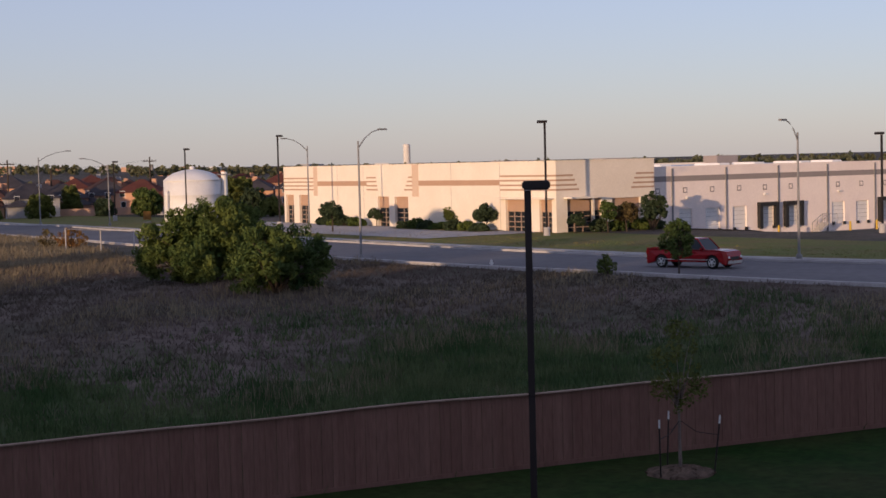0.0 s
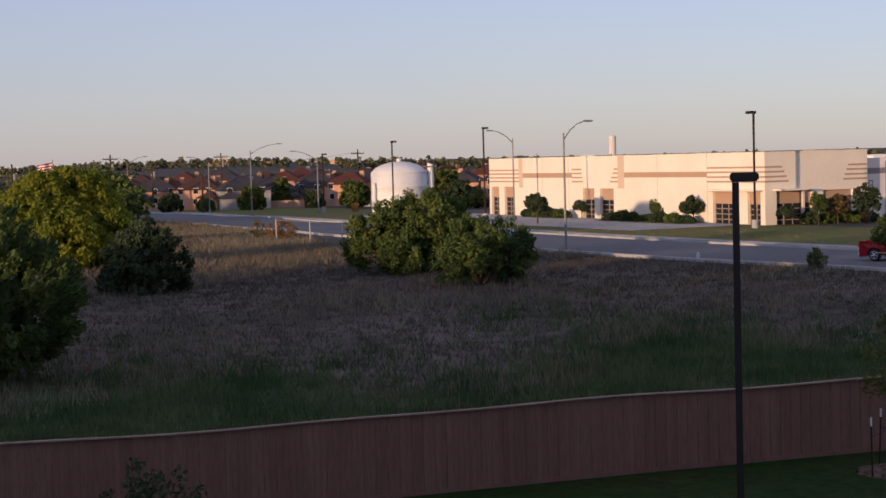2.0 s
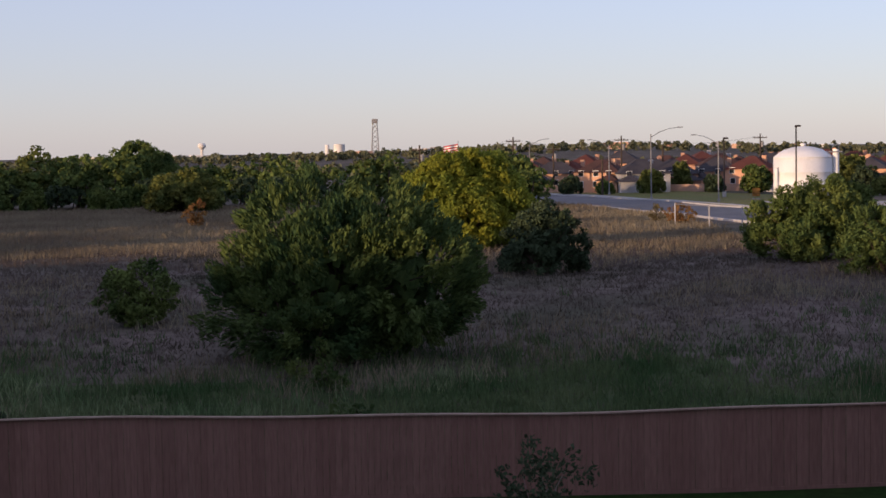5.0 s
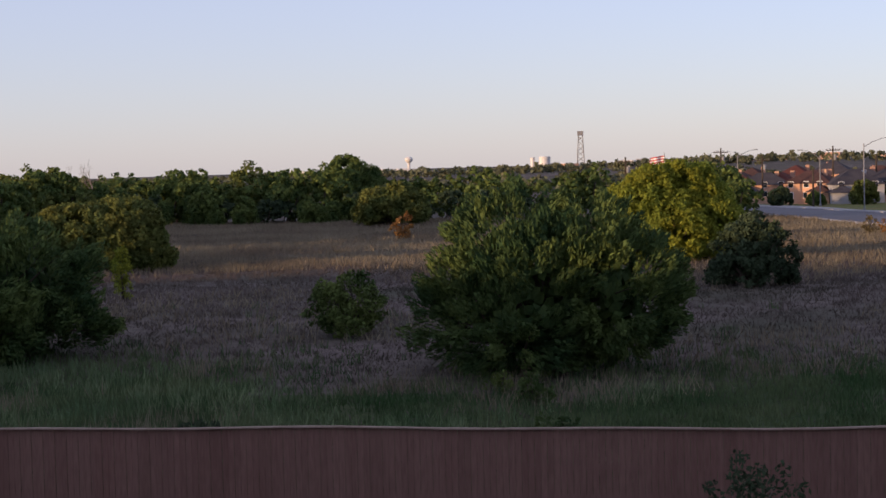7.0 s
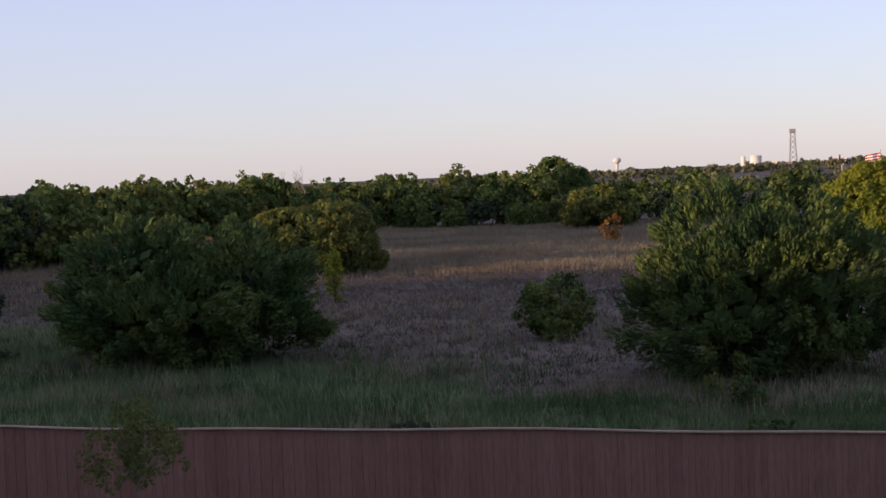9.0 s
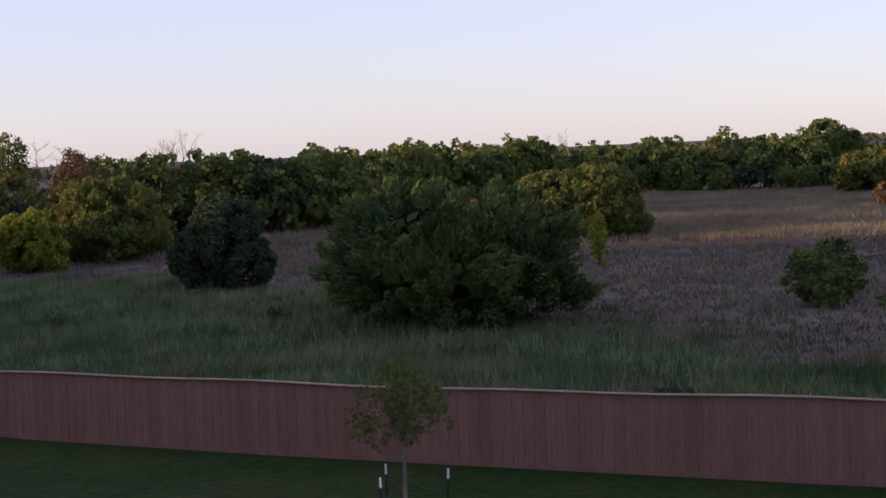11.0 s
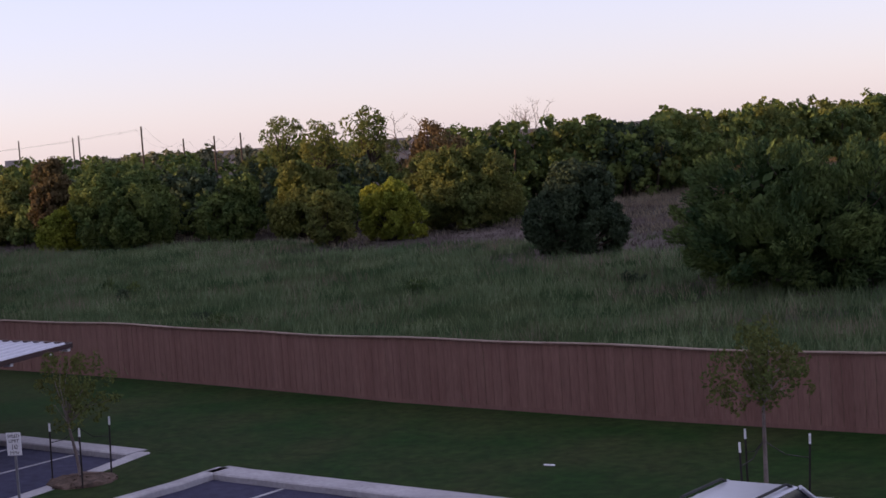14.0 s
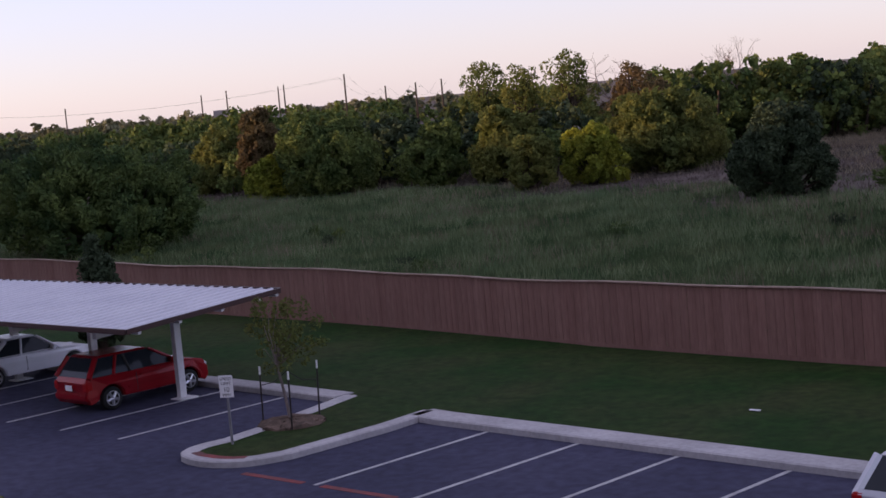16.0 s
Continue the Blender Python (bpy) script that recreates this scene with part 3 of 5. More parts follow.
BU(-71.8, 81.0, 3.8, 4.0, L_OLIVE, "rounded olive green bush", size=0.22, seed=17, rc=0.36, lobes=7)
BU(-69.5, 92.5, 10.4, 6.0, L_OLIVE, "large olive green bush with smooth domed top", size=0.22, seed=18, plume=0.4, rc=0.58, lobes=11)
TR(-112, 86, 5.6, 6.4, L_OLIVE, "yellowish open tree at the wood edge", size=0.30, seed=19)
TR(-105.2, 84.5, 4.2, 7.6, L_BROWN, "narrow brownish cedar tree", size=0.28, seed=20, shape=0.55)
BU(-93.6, 82.5, 9.6, 6.2, L_GREEN, "wide dark green bush at the wood edge", size=0.24, seed=21, rc=0.6, lobes=11)
TR(-99.0, 80.5, 4.0, 3.7, L_YEL, "yellow green low tree", size=0.26, seed=22)
TR(-86.1, 86.0, 6.0, 5.2, L_GREEN, "leafy green tree in the wood edge", size=0.26, seed=23, gaps=0.1)
TR(-79.6, 87.0, 6.2, 6.0, L_OLIVE, "sunlit olive green tree in the wood edge", size=0.28, seed=24)
TR(-99.0, 106, 5.0, 9.9, L_OLIVE, "tall thin-crowned tree above the wood", size=0.24, seed=25, trunk=3.5, gaps=0.42, cover=0.42, solid=0.5, core=False, rc=0.6)
TR(-90.5, 101.5, 4.6, 9.3, L_OLIVE, "tall thin-crowned tree above the wood", size=0.24, seed=26, trunk=4, gaps=0.45, cover=0.42, solid=0.5, core=False, rc=0.55)
TR(-85.5, 101.5, 5.6, 10.0, L_OLIVE, "tall thin-crowned tree above the wood", size=0.24, seed=27, trunk=4, gaps=0.45, cover=0.42, solid=0.5, core=False, rc=0.6)
TR(-80.0, 103, 7.0, 8.5, L_BROWN, "tree with sparse brownish crown", size=0.28, seed=28, trunk=2, gaps=0.4, cover=0.5, core=False)

# ---- woods ----
def wood(name, path, width, h0, h1, count, leaf, seed, label, size=0.4, m=38, cover=0.8):
    """A belt of uncountable tree crowns along a plan line, as loose leaf clumps with stems."""
    rng = np.random.default_rng(seed)
    line = np.array(smooth_line(path, 3.0))
    cen, out, rad = [], [], []
    bm = bmesh.new()
    for k in range(count):
        i = rng.integers(0, len(line) - 1)
        p = line[i] + (line[i + 1] - line[i]) * rng.random() + rng.normal(size=2) * width * 0.4
        h = h0 + (h1 - h0) * rng.random() ** 1.3
        w = h * (0.85 + 0.5 * rng.random())
        z = float(land(p[0], p[1]))
        u = rng.normal(size=(m, 3)) + np.array([0, 0, 0.25])
        u /= np.linalg.norm(u, axis=1, keepdims=True)
        rr = h * 0.105 * (24 / m) ** 0.5 * (0.7 + 0.6 * rng.random(m))
        ph = rng.random(2) * 6.28
        az = np.arctan2(u[:, 1], u[:, 0])
        q = u * (0.85 + 0.15 * np.sin(2 * az + ph[0]) + 0.13 * np.sin(4 * az + ph[1] + 3 * u[:, 2]))[:, None]
        cen.append(np.stack([p[0] + q[:, 0] * w * 0.42, p[1] + q[:, 1] * w * 0.42, z + h * (0.47 + 0.38 * q[:, 2])], 1))
        out.append(u)
        rad.append(rr)
        tube(bm, [(p[0], p[1], z - 0.1), (p[0] + 0.1 * w, p[1], z + h * 0.6)], [0.025 * h, 0.012 * h], 5)
    lv, n = leaf_shell(np.concatenate(cen), np.concatenate(out), np.concatenate(rad), size, rng, cover, 0.8)
    top = holder(name, pose(0, 0, 0), label, "woodland", kind="stuff")
    tagged(quads("foliage", lv, n, leaf, top), kind="stuff")
    tagged(part("stems", bm, M_BARK, top), kind="stuff")
    return top


wood("woodland", [(-118, 235), (-92, 228), (-70, 219), (-52, 221)], 6, 5.5, 9.8, 22, L_OLIVE, 43, "sunlit olive crowns in the tree belt", 0.46)
wood("woodland", [(-78, 205), (-82, 170), (-80, 145), (-78, 125)], 6, 4.5, 9.0, 20, L_OLIVE, 44, "sunlit olive crowns in the wood", 0.42)
wood("woodland", [(-74, 130), (-86, 120), (-100, 110), (-118, 98)], 7, 4.0, 8.6, 24, L_OLIVE, 45, "olive crowns in the mixed wood", 0.36)
wood("woodland", [(-80, 150), (-78, 128), (-92, 118)], 6, 4.0, 8.0, 20, L_DARK, 46, "dark crowns in the mixed wood", 0.36)
TR(-46.2, 223, 9.8, 9.6, L_GREEN, "tall dense round tree above the belt", size=0.44, seed=47)
BU(-35.8, 196.8, 9.8, 5.7, L_OLIVE, "rounded olive bush before the tree belt", size=0.42, seed=48)
wood("woodland", [(-116, 226), (-90, 219), (-70, 211), (-50, 213), (-20, 208)], 3, 3.0, 5.5, 40, L_DARK, 50, "dark scrub under the tree belt", 0.42, 26)
wood("woodland", [(-118, 235), (-92, 228), (-70, 219), (-52, 221), (-42, 226)], 8, 5.5, 9.0, 60, L_GREEN, 31, "dense green belt of trees behind the meadow", 0.46)
wood("woodland", [(-44, 232), (-30, 222), (-14, 216), (0, 205), (6, 190)], 6, 4.0, 7.8, 60, L_GREEN, 32, "dense green belt of trees behind the meadow", 0.46)
wood("woodland", [(-78, 205), (-82, 170), (-80, 145), (-78, 125)], 8, 5.0, 9.0, 56, L_GREEN, 33, "dark green wood on the meadow's edge", 0.42)
wood("woodland", [(-74, 132), (-86, 122), (-100, 112), (-118, 100), (-140, 96)], 8, 4.5, 8.6, 56, L_GREEN, 34, "dense mixed wood behind the field", 0.36)
wood("woodland", [(-82, 96), (-96, 92), (-112, 92), (-125, 86)], 4, 4.0, 6.2, 30, L_DARK, 35, "dark undergrowth at the wood edge", 0.3)
wood("woodland", [(-70, 99), (-82, 92), (-98, 86), (-118, 81)], 3, 2.4, 4.6, 30, L_GREEN, 49, "low green scrub along the wood edge", 0.26, 26)
wood("woodland", [(-140, 100), (-150, 84), (-152, 68), (-135, 60)], 8, 5.0, 7.2, 40, L_DARK, 36, "dark green wood at the end of the field", 0.36)
wood("woodland", [(-175, 190), (-190, 150), (-215, 125), (-230, 100)], 14, 5.5, 7.5, 60, L_GREEN, 37, "more distant trees beyond the wood", 0.55)
wood("woodland", [(-300, 330), (-330, 240), (-350, 150), (-360, 60)], 40, 6, 8.5, 160, L_FAR_HAZE, 40, "distant woodland strip beyond the field", 1.0, 14)
wood("woodland", [(-900, 420), (-700, 560), (-420, 640)], 60, 5, 8, 160, L_FAR_HAZE, 41, "far woodland along the horizon", 1.7, 8)
wood("woodland", [(-620, 60), (-660, 200), (-640, 360), (-560, 470)], 70, 5, 7.5, 170, L_FAR_HAZE, 42, "far woodland along the horizon", 1.5, 8)
wood("woodland", [(-420, 640), (-260, 760), (-60, 800), (150, 760), (330, 640), (520, 520)], 130, 2.6, 4.8, 1000, L_FAR_HAZE, 38, "far wooded hills", 1.4, 6)
wood("woodland", [(-260, 420), (-130, 470), (0, 450), (110, 430), (260, 400)], 70, 2.4, 4.4, 640, L_FAR_HAZE, 39, "far wooded hillside", 1.2, 6)

# ---- warehouse ----
WC = Vector((62.0, 140.0, 0.75))
WU, WN = Vector((0.974, 0.224, 0)), Vector((-0.224, 0.974, 0))
WM = Matrix(((WU.x, WN.x, 0, WC.x), (WU.y, WN.y, 0, WC.y), (0, 0, 1, WC.z), (0, 0, 0, 1)))

# ---- unseen apartment blocks around the camera's balcony, which close the place behind it and shade the field ----
# heights, low section and gaps are made up to steer where sun reaches plants
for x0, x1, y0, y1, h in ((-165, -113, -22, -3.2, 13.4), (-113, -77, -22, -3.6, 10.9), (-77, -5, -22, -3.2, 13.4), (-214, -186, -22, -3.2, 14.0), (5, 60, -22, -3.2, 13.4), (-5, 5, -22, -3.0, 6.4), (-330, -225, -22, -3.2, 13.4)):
    b = part("apartment_shade_block", boxed(x0, x1, y0, y1, -0.4, h), M_APARTMENT)
    tagged(b, "plain stuccoed unseen apartment block added behind the viewer to shade the field", "building", kind="structure")

# ---- warehouse parts ----
def W(name, bm, material, parent, label=""):
    return part(name, bm, material, parent, label)


warehouse = holder("warehouse", WM, "long cream tilt-wall warehouse with tan bands and dark entrances", "building")


def run(axis, a, b, z0, z1, depth0, depth1):
    """A box along the left wall (axis 'n') or the front ('u'), from depth0 to depth1 behind its face."""
    return boxed(depth0, depth1, a, b, z0, z1) if axis == "n" else boxed(a, b, depth0, depth1, z0, z1)


def facade(axis, a, b, top, openings, material, base=-0.6, d0=0.0, thick=0.45):
    """Wall panels from a to b round openings (from, to, sill, head)."""
    at_ = a
    for o in sorted(openings):
        W("wall_panel", run(axis, at_, o[0], base, top, d0, d0 + thick), material, warehouse)
        W("wall_header", run(axis, o[0], o[1], o[3], top, d0, d0 + thick), material, warehouse)
        if o[2] > base + 0.7:
            W("wall_sill", run(axis, o[0], o[1], base, o[2], d0, d0 + thick), material, warehouse)
        at_ = o[1]
    W("wall_panel", run(axis, at_, b, base, top, d0, d0 + thick), material, warehouse)


def storefront(axis, a, b, z0, z1, d0, cols, rows_):
    """Tan soffit panel above, dark glazed frame below."""
    zt = z0 + (z1 - z0) * 0.64
    W("entrance_panel", run(axis, a, b, zt, z1, d0 + 0.25, d0 + 0.35), M_BAND, warehouse, "tan panel above the glazing")
    win = W("window", run(axis, a, b, z0 - 0.5, zt, d0 + 0.36, d0 + 0.40), M_GLASS, warehouse, "dark tinted glazing")
    for k in range(cols + 1):
        p = a + (b - a) * k / cols
        W("mullion", run(axis, p - 0.05, p + 0.05, z0 - 0.5, zt, d0 + 0.30, d0 + 0.357), M_CAP, win)
    for k in range(rows_ + 1):
        z = z0 + (zt - z0) * k / rows_
        W("transom", run(axis, a, b, z - 0.04, z + 0.04, d0 + 0.31, d0 + 0.356), M_CAP, win)


LEFT_OPEN = [(0.7, 2.7, -0.6, 3.27), (4.0, 8.3, -0.6, 3.27), (26.5, 29.3, -0.6, 3.48), (30.5, 32.9, -0.6, 3.48), (49.3, 51.5, -0.6, 3.6), (52.9, 54.9, -0.6, 3.6)]
FRONT_OPEN = [(1.3, 5.4, -0.6, 3.32), (6.7, 10.2, -0.6, 3.25)]
facade("n", 0.0, 55.4, 6.93, LEFT_OPEN, M_STUCCO)
facade("u", 0.455, 12.0, 6.93, FRONT_OPEN, M_STUCCO)
for o in LEFT_OPEN:
    storefront("n", o[0], o[1], 0.1, o[3], 0.0, 2 if o[1] - o[0] < 3 else 4, 4)
for o in FRONT_OPEN:
    storefront("u", o[0], o[1], 0.1, o[3], 0.0, 4, 4)
W("column", boxed(4.25, 4.5, -0.05, 0.2, -0.5, 3.32), M_STUCCO, warehouse)
W("canopy", boxed(0.9, 4.0, -1.3, -0.004, 3.36, 3.5), M_STUCCO, warehouse)
W("canopy", boxed(-0.9, -0.004, 0.3, 9.0, 3.34, 3.48), M_STUCCO, warehouse)
for z in (5.56, 5.12, 4.66, 4.22):
    k = (5.56 - z) / 1.34
    W("painted_stripe", boxed(-0.012, -0.003, 0.0, 9.2, z - 0.08, z + 0.09), M_BAND, warehouse)
    W("painted_stripe", boxed(-0.012, 2.0 + 0.7 * k, -0.012, -0.003, z - 0.08, z + 0.09), M_BAND, warehouse)
    W("painted_stripe", boxed(9.7 - 0.6 * k, 12.0, -0.012, -0.003, z - 0.08, z + 0.09), M_BAND, warehouse)
    W("painted_stripe", boxed(-0.012, -0.003, 47.8, 55.4, z - 0.08, z + 0.09), M_BAND, warehouse)
    W("painted_stripe", boxed(-0.012, -0.003, 24.4, 26.4 + 0.8 * k, z - 0.08, z + 0.09), M_BAND, warehouse)
    W("painted_stripe", boxed(-0.012, -0.003, 33.2 - 0.3 * k, 35.3, z - 0.08, z + 0.09), M_BAND, warehouse)
for a, b in ((9.25, 24.3), (35.3, 46.8)):
    W("painted_band", boxed(-0.012, -0.003, a, b, 4.66, 5.2), M_BAND, warehouse)
for a, b in ((24.3, 25.6), (46.8, 47.75)):
    W("painted_pier", boxed(-0.02, -0.003, a, b, 3.5, 6.93), M_PIER, warehouse)
for n in (9.2, 18.0, 36.0, 42.0):
    W("panel_joint", boxed(-0.006, -0.002, n - 0.02, n + 0.02, -0.5, 6.93), M_GREYBAND, warehouse)
W("parapet_cap", boxed(-0.05, 12.05, -0.05, 0.5, 6.934, 7.0), M_STUCCO, warehouse)
W("parapet_cap", boxed(-0.05, 0.5, 0.5, 55.4, 6.934, 7.0), M_STUCCO, warehouse)
W("roof", boxed(0.46, 70, 1.7, 55, 5.7, 5.92), M_ROOFWHITE, warehouse, "white flat roof membrane")
W("wall_back", boxed(0.46, 70, 55, 55.4, -0.6, 6.2), M_STUCCO, warehouse)
W("wall_return", boxed(11.6, 12.0, 0.46, 1.15, -1.5, 6.93), M_STUCCO, warehouse)
# dock wall, set back, with lower parapet
DOCKS = [(16.2, 17.9), (19.7, 21.6), (23.4, 25.3), (27.1, 29.2), (30.8, 32.8), (37.7, 39.6), (41.4, 43.3), (45.0, 47.0), (49.0, 50.9), (52.7, 54.6)]
facade("u", 12.0, 70.0, 6.12, [(a, b, -0.38, 1.82) for a, b in DOCKS], M_GREYWALL, base=-1.9, d0=1.2)
for i, (a, b) in enumerate(DOCKS):
    d = W("dock_door", boxed(a, b, 1.36, 1.42, -0.38, 1.82), M_WHITEMETAL, warehouse, "white sectional dock door")
    for k in range(1, 5):
        W("door_groove", boxed(a, b, 1.352, 1.358, -0.38 + k * 0.44 - 0.012, -0.38 + k * 0.44 + 0.012), M_METAL, d)
    for q in (a - 0.02, b - 0.28):
        W("dock_bumper", boxed(q, q + 0.3, 1.0, 1.196, -0.62, -0.3), M_TRIMBLACK, warehouse, "black rubber bumper")
    if i in (3, 4, 7):
        W("dock_seal", boxed(a - 0.3, a + 0.12, 0.75, 1.19, -0.5, 1.9), M_TRIMBLACK, warehouse, "black dock seal")
        W("dock_seal", boxed(b - 0.12, b + 0.3, 0.75, 1.19, -0.5, 1.9), M_TRIMBLACK, warehouse, "black dock seal")
        W("dock_seal", boxed(a - 0.3, b + 0.3, 0.7, 1.19, 1.75, 2.15), M_TRIMBLACK, warehouse, "black dock seal")
for u in (13.4, 17.0, 20.6, 24.3, 27.9, 31.6, 38.6, 42.2, 45.9, 49.6, 53.3):
    win = W("clerestory_window", boxed(u - 0.28, u + 0.28, 1.17, 1.196, 3.42, 3.98), M_GREYBAND, warehouse, "small square framed window")
    W("pane", boxed(u - 0.17, u + 0.17, 1.155, 1.168, 3.53, 3.87), M_GREYWALL, win)
W("painted_band", boxed(12.0, 70, 1.185, 1.197, 4.6, 5.15), M_GREYBAND, warehouse)
for u in (15.3, 22.5, 29.8, 37.0, 44.3, 51.5):
    W("downpipe", boxed(u - 0.07, u + 0.07, 1.08, 1.183, -1.5, 5.9), M_METAL, warehouse)
for u in (17.2, 27.9, 38.7):
    W("wall_light", boxed(u - 0.2, u + 0.2, 0.9, 1.19, 2.9, 3.05, 0.03), M_WHITEMETAL, warehouse)
for u, n in ((14, 6), (17, 12), (20.5, 9), (24, 14), (27, 7), (30, 12), (33, 8), (36.5, 13), (39, 7), (42, 12), (45, 8), (48, 12)):
    W("skylight", boxed(u, u + 1.5, n, n + 2.4, 5.92, 6.28, 0.06), M_ROOFWHITE, warehouse, "white roof skylight")
for u, n in ((15, 30), (33, 34), (44, 26)):
    W("rooftop_unit", boxed(u, u + 3.5, n, n + 2.5, 5.92, 7.1, 0.05), M_GREYBAND, warehouse, "grey rooftop air unit")


def W_at(u, n):
    p = WC + WU * u + WN * n
    return p.x, p.y


def drape(name, corner, du, dn, nu, nn, lift, material, label, category):
    """A paved patch on the ground in the warehouse's axes."""
    v, fc = [], []
    for j in range(nn + 1):
        for i in range(nu + 1):
            x, y = W_at(corner[0] + du * i / nu, corner[1] + dn * j / nn)
            v.append((x, y, float(land(x, y)) + lift))
    for j in range(nn):
        for i in range(nu):
            a = j * (nu + 1) + i
            fc.append((a, a + 1, a + nu + 2, a + nu + 1))
    return tagged(raw(name, v, fc, material), label, category, kind="structure")


drape("forecourt", (-13.5, 2), 13.3, 66, 16, 50, 0.085, M_CONC, "pale concrete drive beside the warehouse", "drive")
drape("dock_court", (12.5, -13), 60, 14.1, 60, 20, 0.075, M_ROAD, "concrete truck court before the docks", "drive")
drape("planting_bed", (-3.4, 8.5), 3.2, 17, 4, 20, 0.14, M_VERGE, "planted bed along the wall", "planting bed")
for u in (26.2, 36.5, 40.5):
    bo = part("bollard", lathe(bmesh.new(), [(0.12, -0.1), (0.12, 1.05), (0.08, 1.15), (0.01, 1.17)], 12), mat("yellow_paint", (0.55, 0.38, 0.05), (0.5, 0.33, 0.05), 2, 0.6, fine=0.1))
    x, y = W_at(u, -2.5)
    bo.location = (x, y, float(land(x, y)) + 0.08)
    tagged(bo, "yellow steel bollard beside the docks", "bollard", "dock bollards")
stair = holder("dock_stair", WM @ pose(34.2, -0.4, -1.2), "steel stair with rails at the dock wall", "stair")
for k in range(5):
    part("tread", boxed(0.3 * k, 0.3 * k + 0.34, 0, 1.1, 0.18 * k, 0.18 * k + 0.2), M_CONC, stair)
for y in (0.03, 1.07):
    part("handrail", tube(bmesh.new(), [(0, y, 0.95), (1.5, y, 1.85), (2.6, y, 1.85), (2.6, y, 0.7)], 0.03, 6), M_METAL, stair)
    for k in (0, 0.75, 1.5):
        part("baluster", tube(bmesh.new(), [(k, y, 0.6 * k), (k, y, 0.95 + 0.6 * k)], 0.025, 6), M_METAL, stair)

# shrubs and small trees at the warehouse
for i, (px, py, w, h, tr, lf) in enumerate([(46.4, 161.8, 2.8, 3.4, 1.3, L_DARK), (54.4, 172, 2.0, 2.2, 0.8, L_DARK), (57.8, 165, 1.9, 1.9, 0.4, L_DARK), (58.4, 157.6, 3.0, 2.5, 0.9, L_OLIVE), (58.8, 150.0, 2.8, 3.0, 1.0, L_DARK),
                                             (63.2, 138.4, 2.0, 2.0, 0.8, L_DARK), (66.2, 137.6, 1.7, 3.2, 1.2, L_GREEN), (68.4, 138.2, 2.4, 2.9, 1.0, L_BROWN), (71.3, 138.5, 3.2, 4.0, 0.6, L_DARK)]):
    TR(px, py, w * 0.92, h, lf, "small rounded ornamental tree at the warehouse wall", size=0.22, seed=60 + i, trunk=tr, gaps=0.15, lobes=6, cover=1.1, group="warehouse trees")
for i, (u, n) in enumerate([(-2.2, 10), (-2.0, 12.2), (-2.3, 14.2), (-2.0, 17.5), (-2.2, 19.5), (-2.0, 21.5), (-2.2, 23.4), (-1.8, 34.5), (-2.0, 37), (-1.9, 39.5), (-1.8, 42), (8.5, -1.8), (10.4, -1.9), (6.2, -1.5), (4.0, -1.5)]):
    x, y = W_at(u, n)
    BU(x, y, 2.2, 0.95 + 0.2 * (i % 3), L_GREEN if i % 2 else L_DARK, "clipped dark green shrub in the wall bed", size=0.2, seed=90 + i, group="warehouse shrubs")

# ---- lamps ----
def street_lamp(x, y, h, arm, seed=0):
    """Tapered steel pole with a rising curved arm; arm: plan vector of its reach."""
    z = float(land(x, y))
    t = holder("street_lamp", pose(x, y, z), "galvanised steel street lamp with one curved arm", "street lamp", "street lamps")
    part("base", lathe(bmesh.new(), [(0.2, -0.1), (0.2, 0.25), (0.14, 0.4)], 12), M_METAL, t)
    part("pole", tube(bmesh.new(), [(0, 0, 0.1), (0, 0, h * 0.5), (0, 0, h)], [0.095, 0.08, 0.06], 10), M_METAL, t)
    ax, ay = arm
    part("arm", tube(bmesh.new(), [(0, 0, h - 0.5), (ax * 0.3, ay * 0.3, h + 0.16), (ax * 0.65, ay * 0.65, h + 0.62), (ax, ay, h + 0.8)], [0.05, 0.045, 0.04, 0.035], 8), M_METAL, t)
    L = math.hypot(ax, ay)
    d = Vector((ax / L, ay / L, 0))
    head = boxed(-0.14, 0.14, -0.1, 0.62, -0.06, 0.07, 0.04)
    bmesh.ops.transform(head, matrix=Matrix.Translation((ax, ay, h + 0.8)) @ Matrix.Rotation(math.atan2(-d.x, d.y), 4, "Z"), verts=head.verts)
    part("lamp_head", head, M_METAL, t)
    return t


street_lamp(34.1, 111.7, 8.6, (1.7, 0.3))
street_lamp(57.8, 91.7, 8.3, (-1.3, -0.6))
street_lamp(23.0, 219.0, 8.9, (3.7, 0.5))
street_lamp(30.1, 206.0, 7.7, (-2.9, -0.3))
street_lamp(44.2, 162.8, 8.95, (-2.3, -0.4))
street_lamp(19.2, 242.0, 7.4, (-2.6, -0.2))
street_lamp(8.6, 280.0, 8.0, (2.8, 0.3))


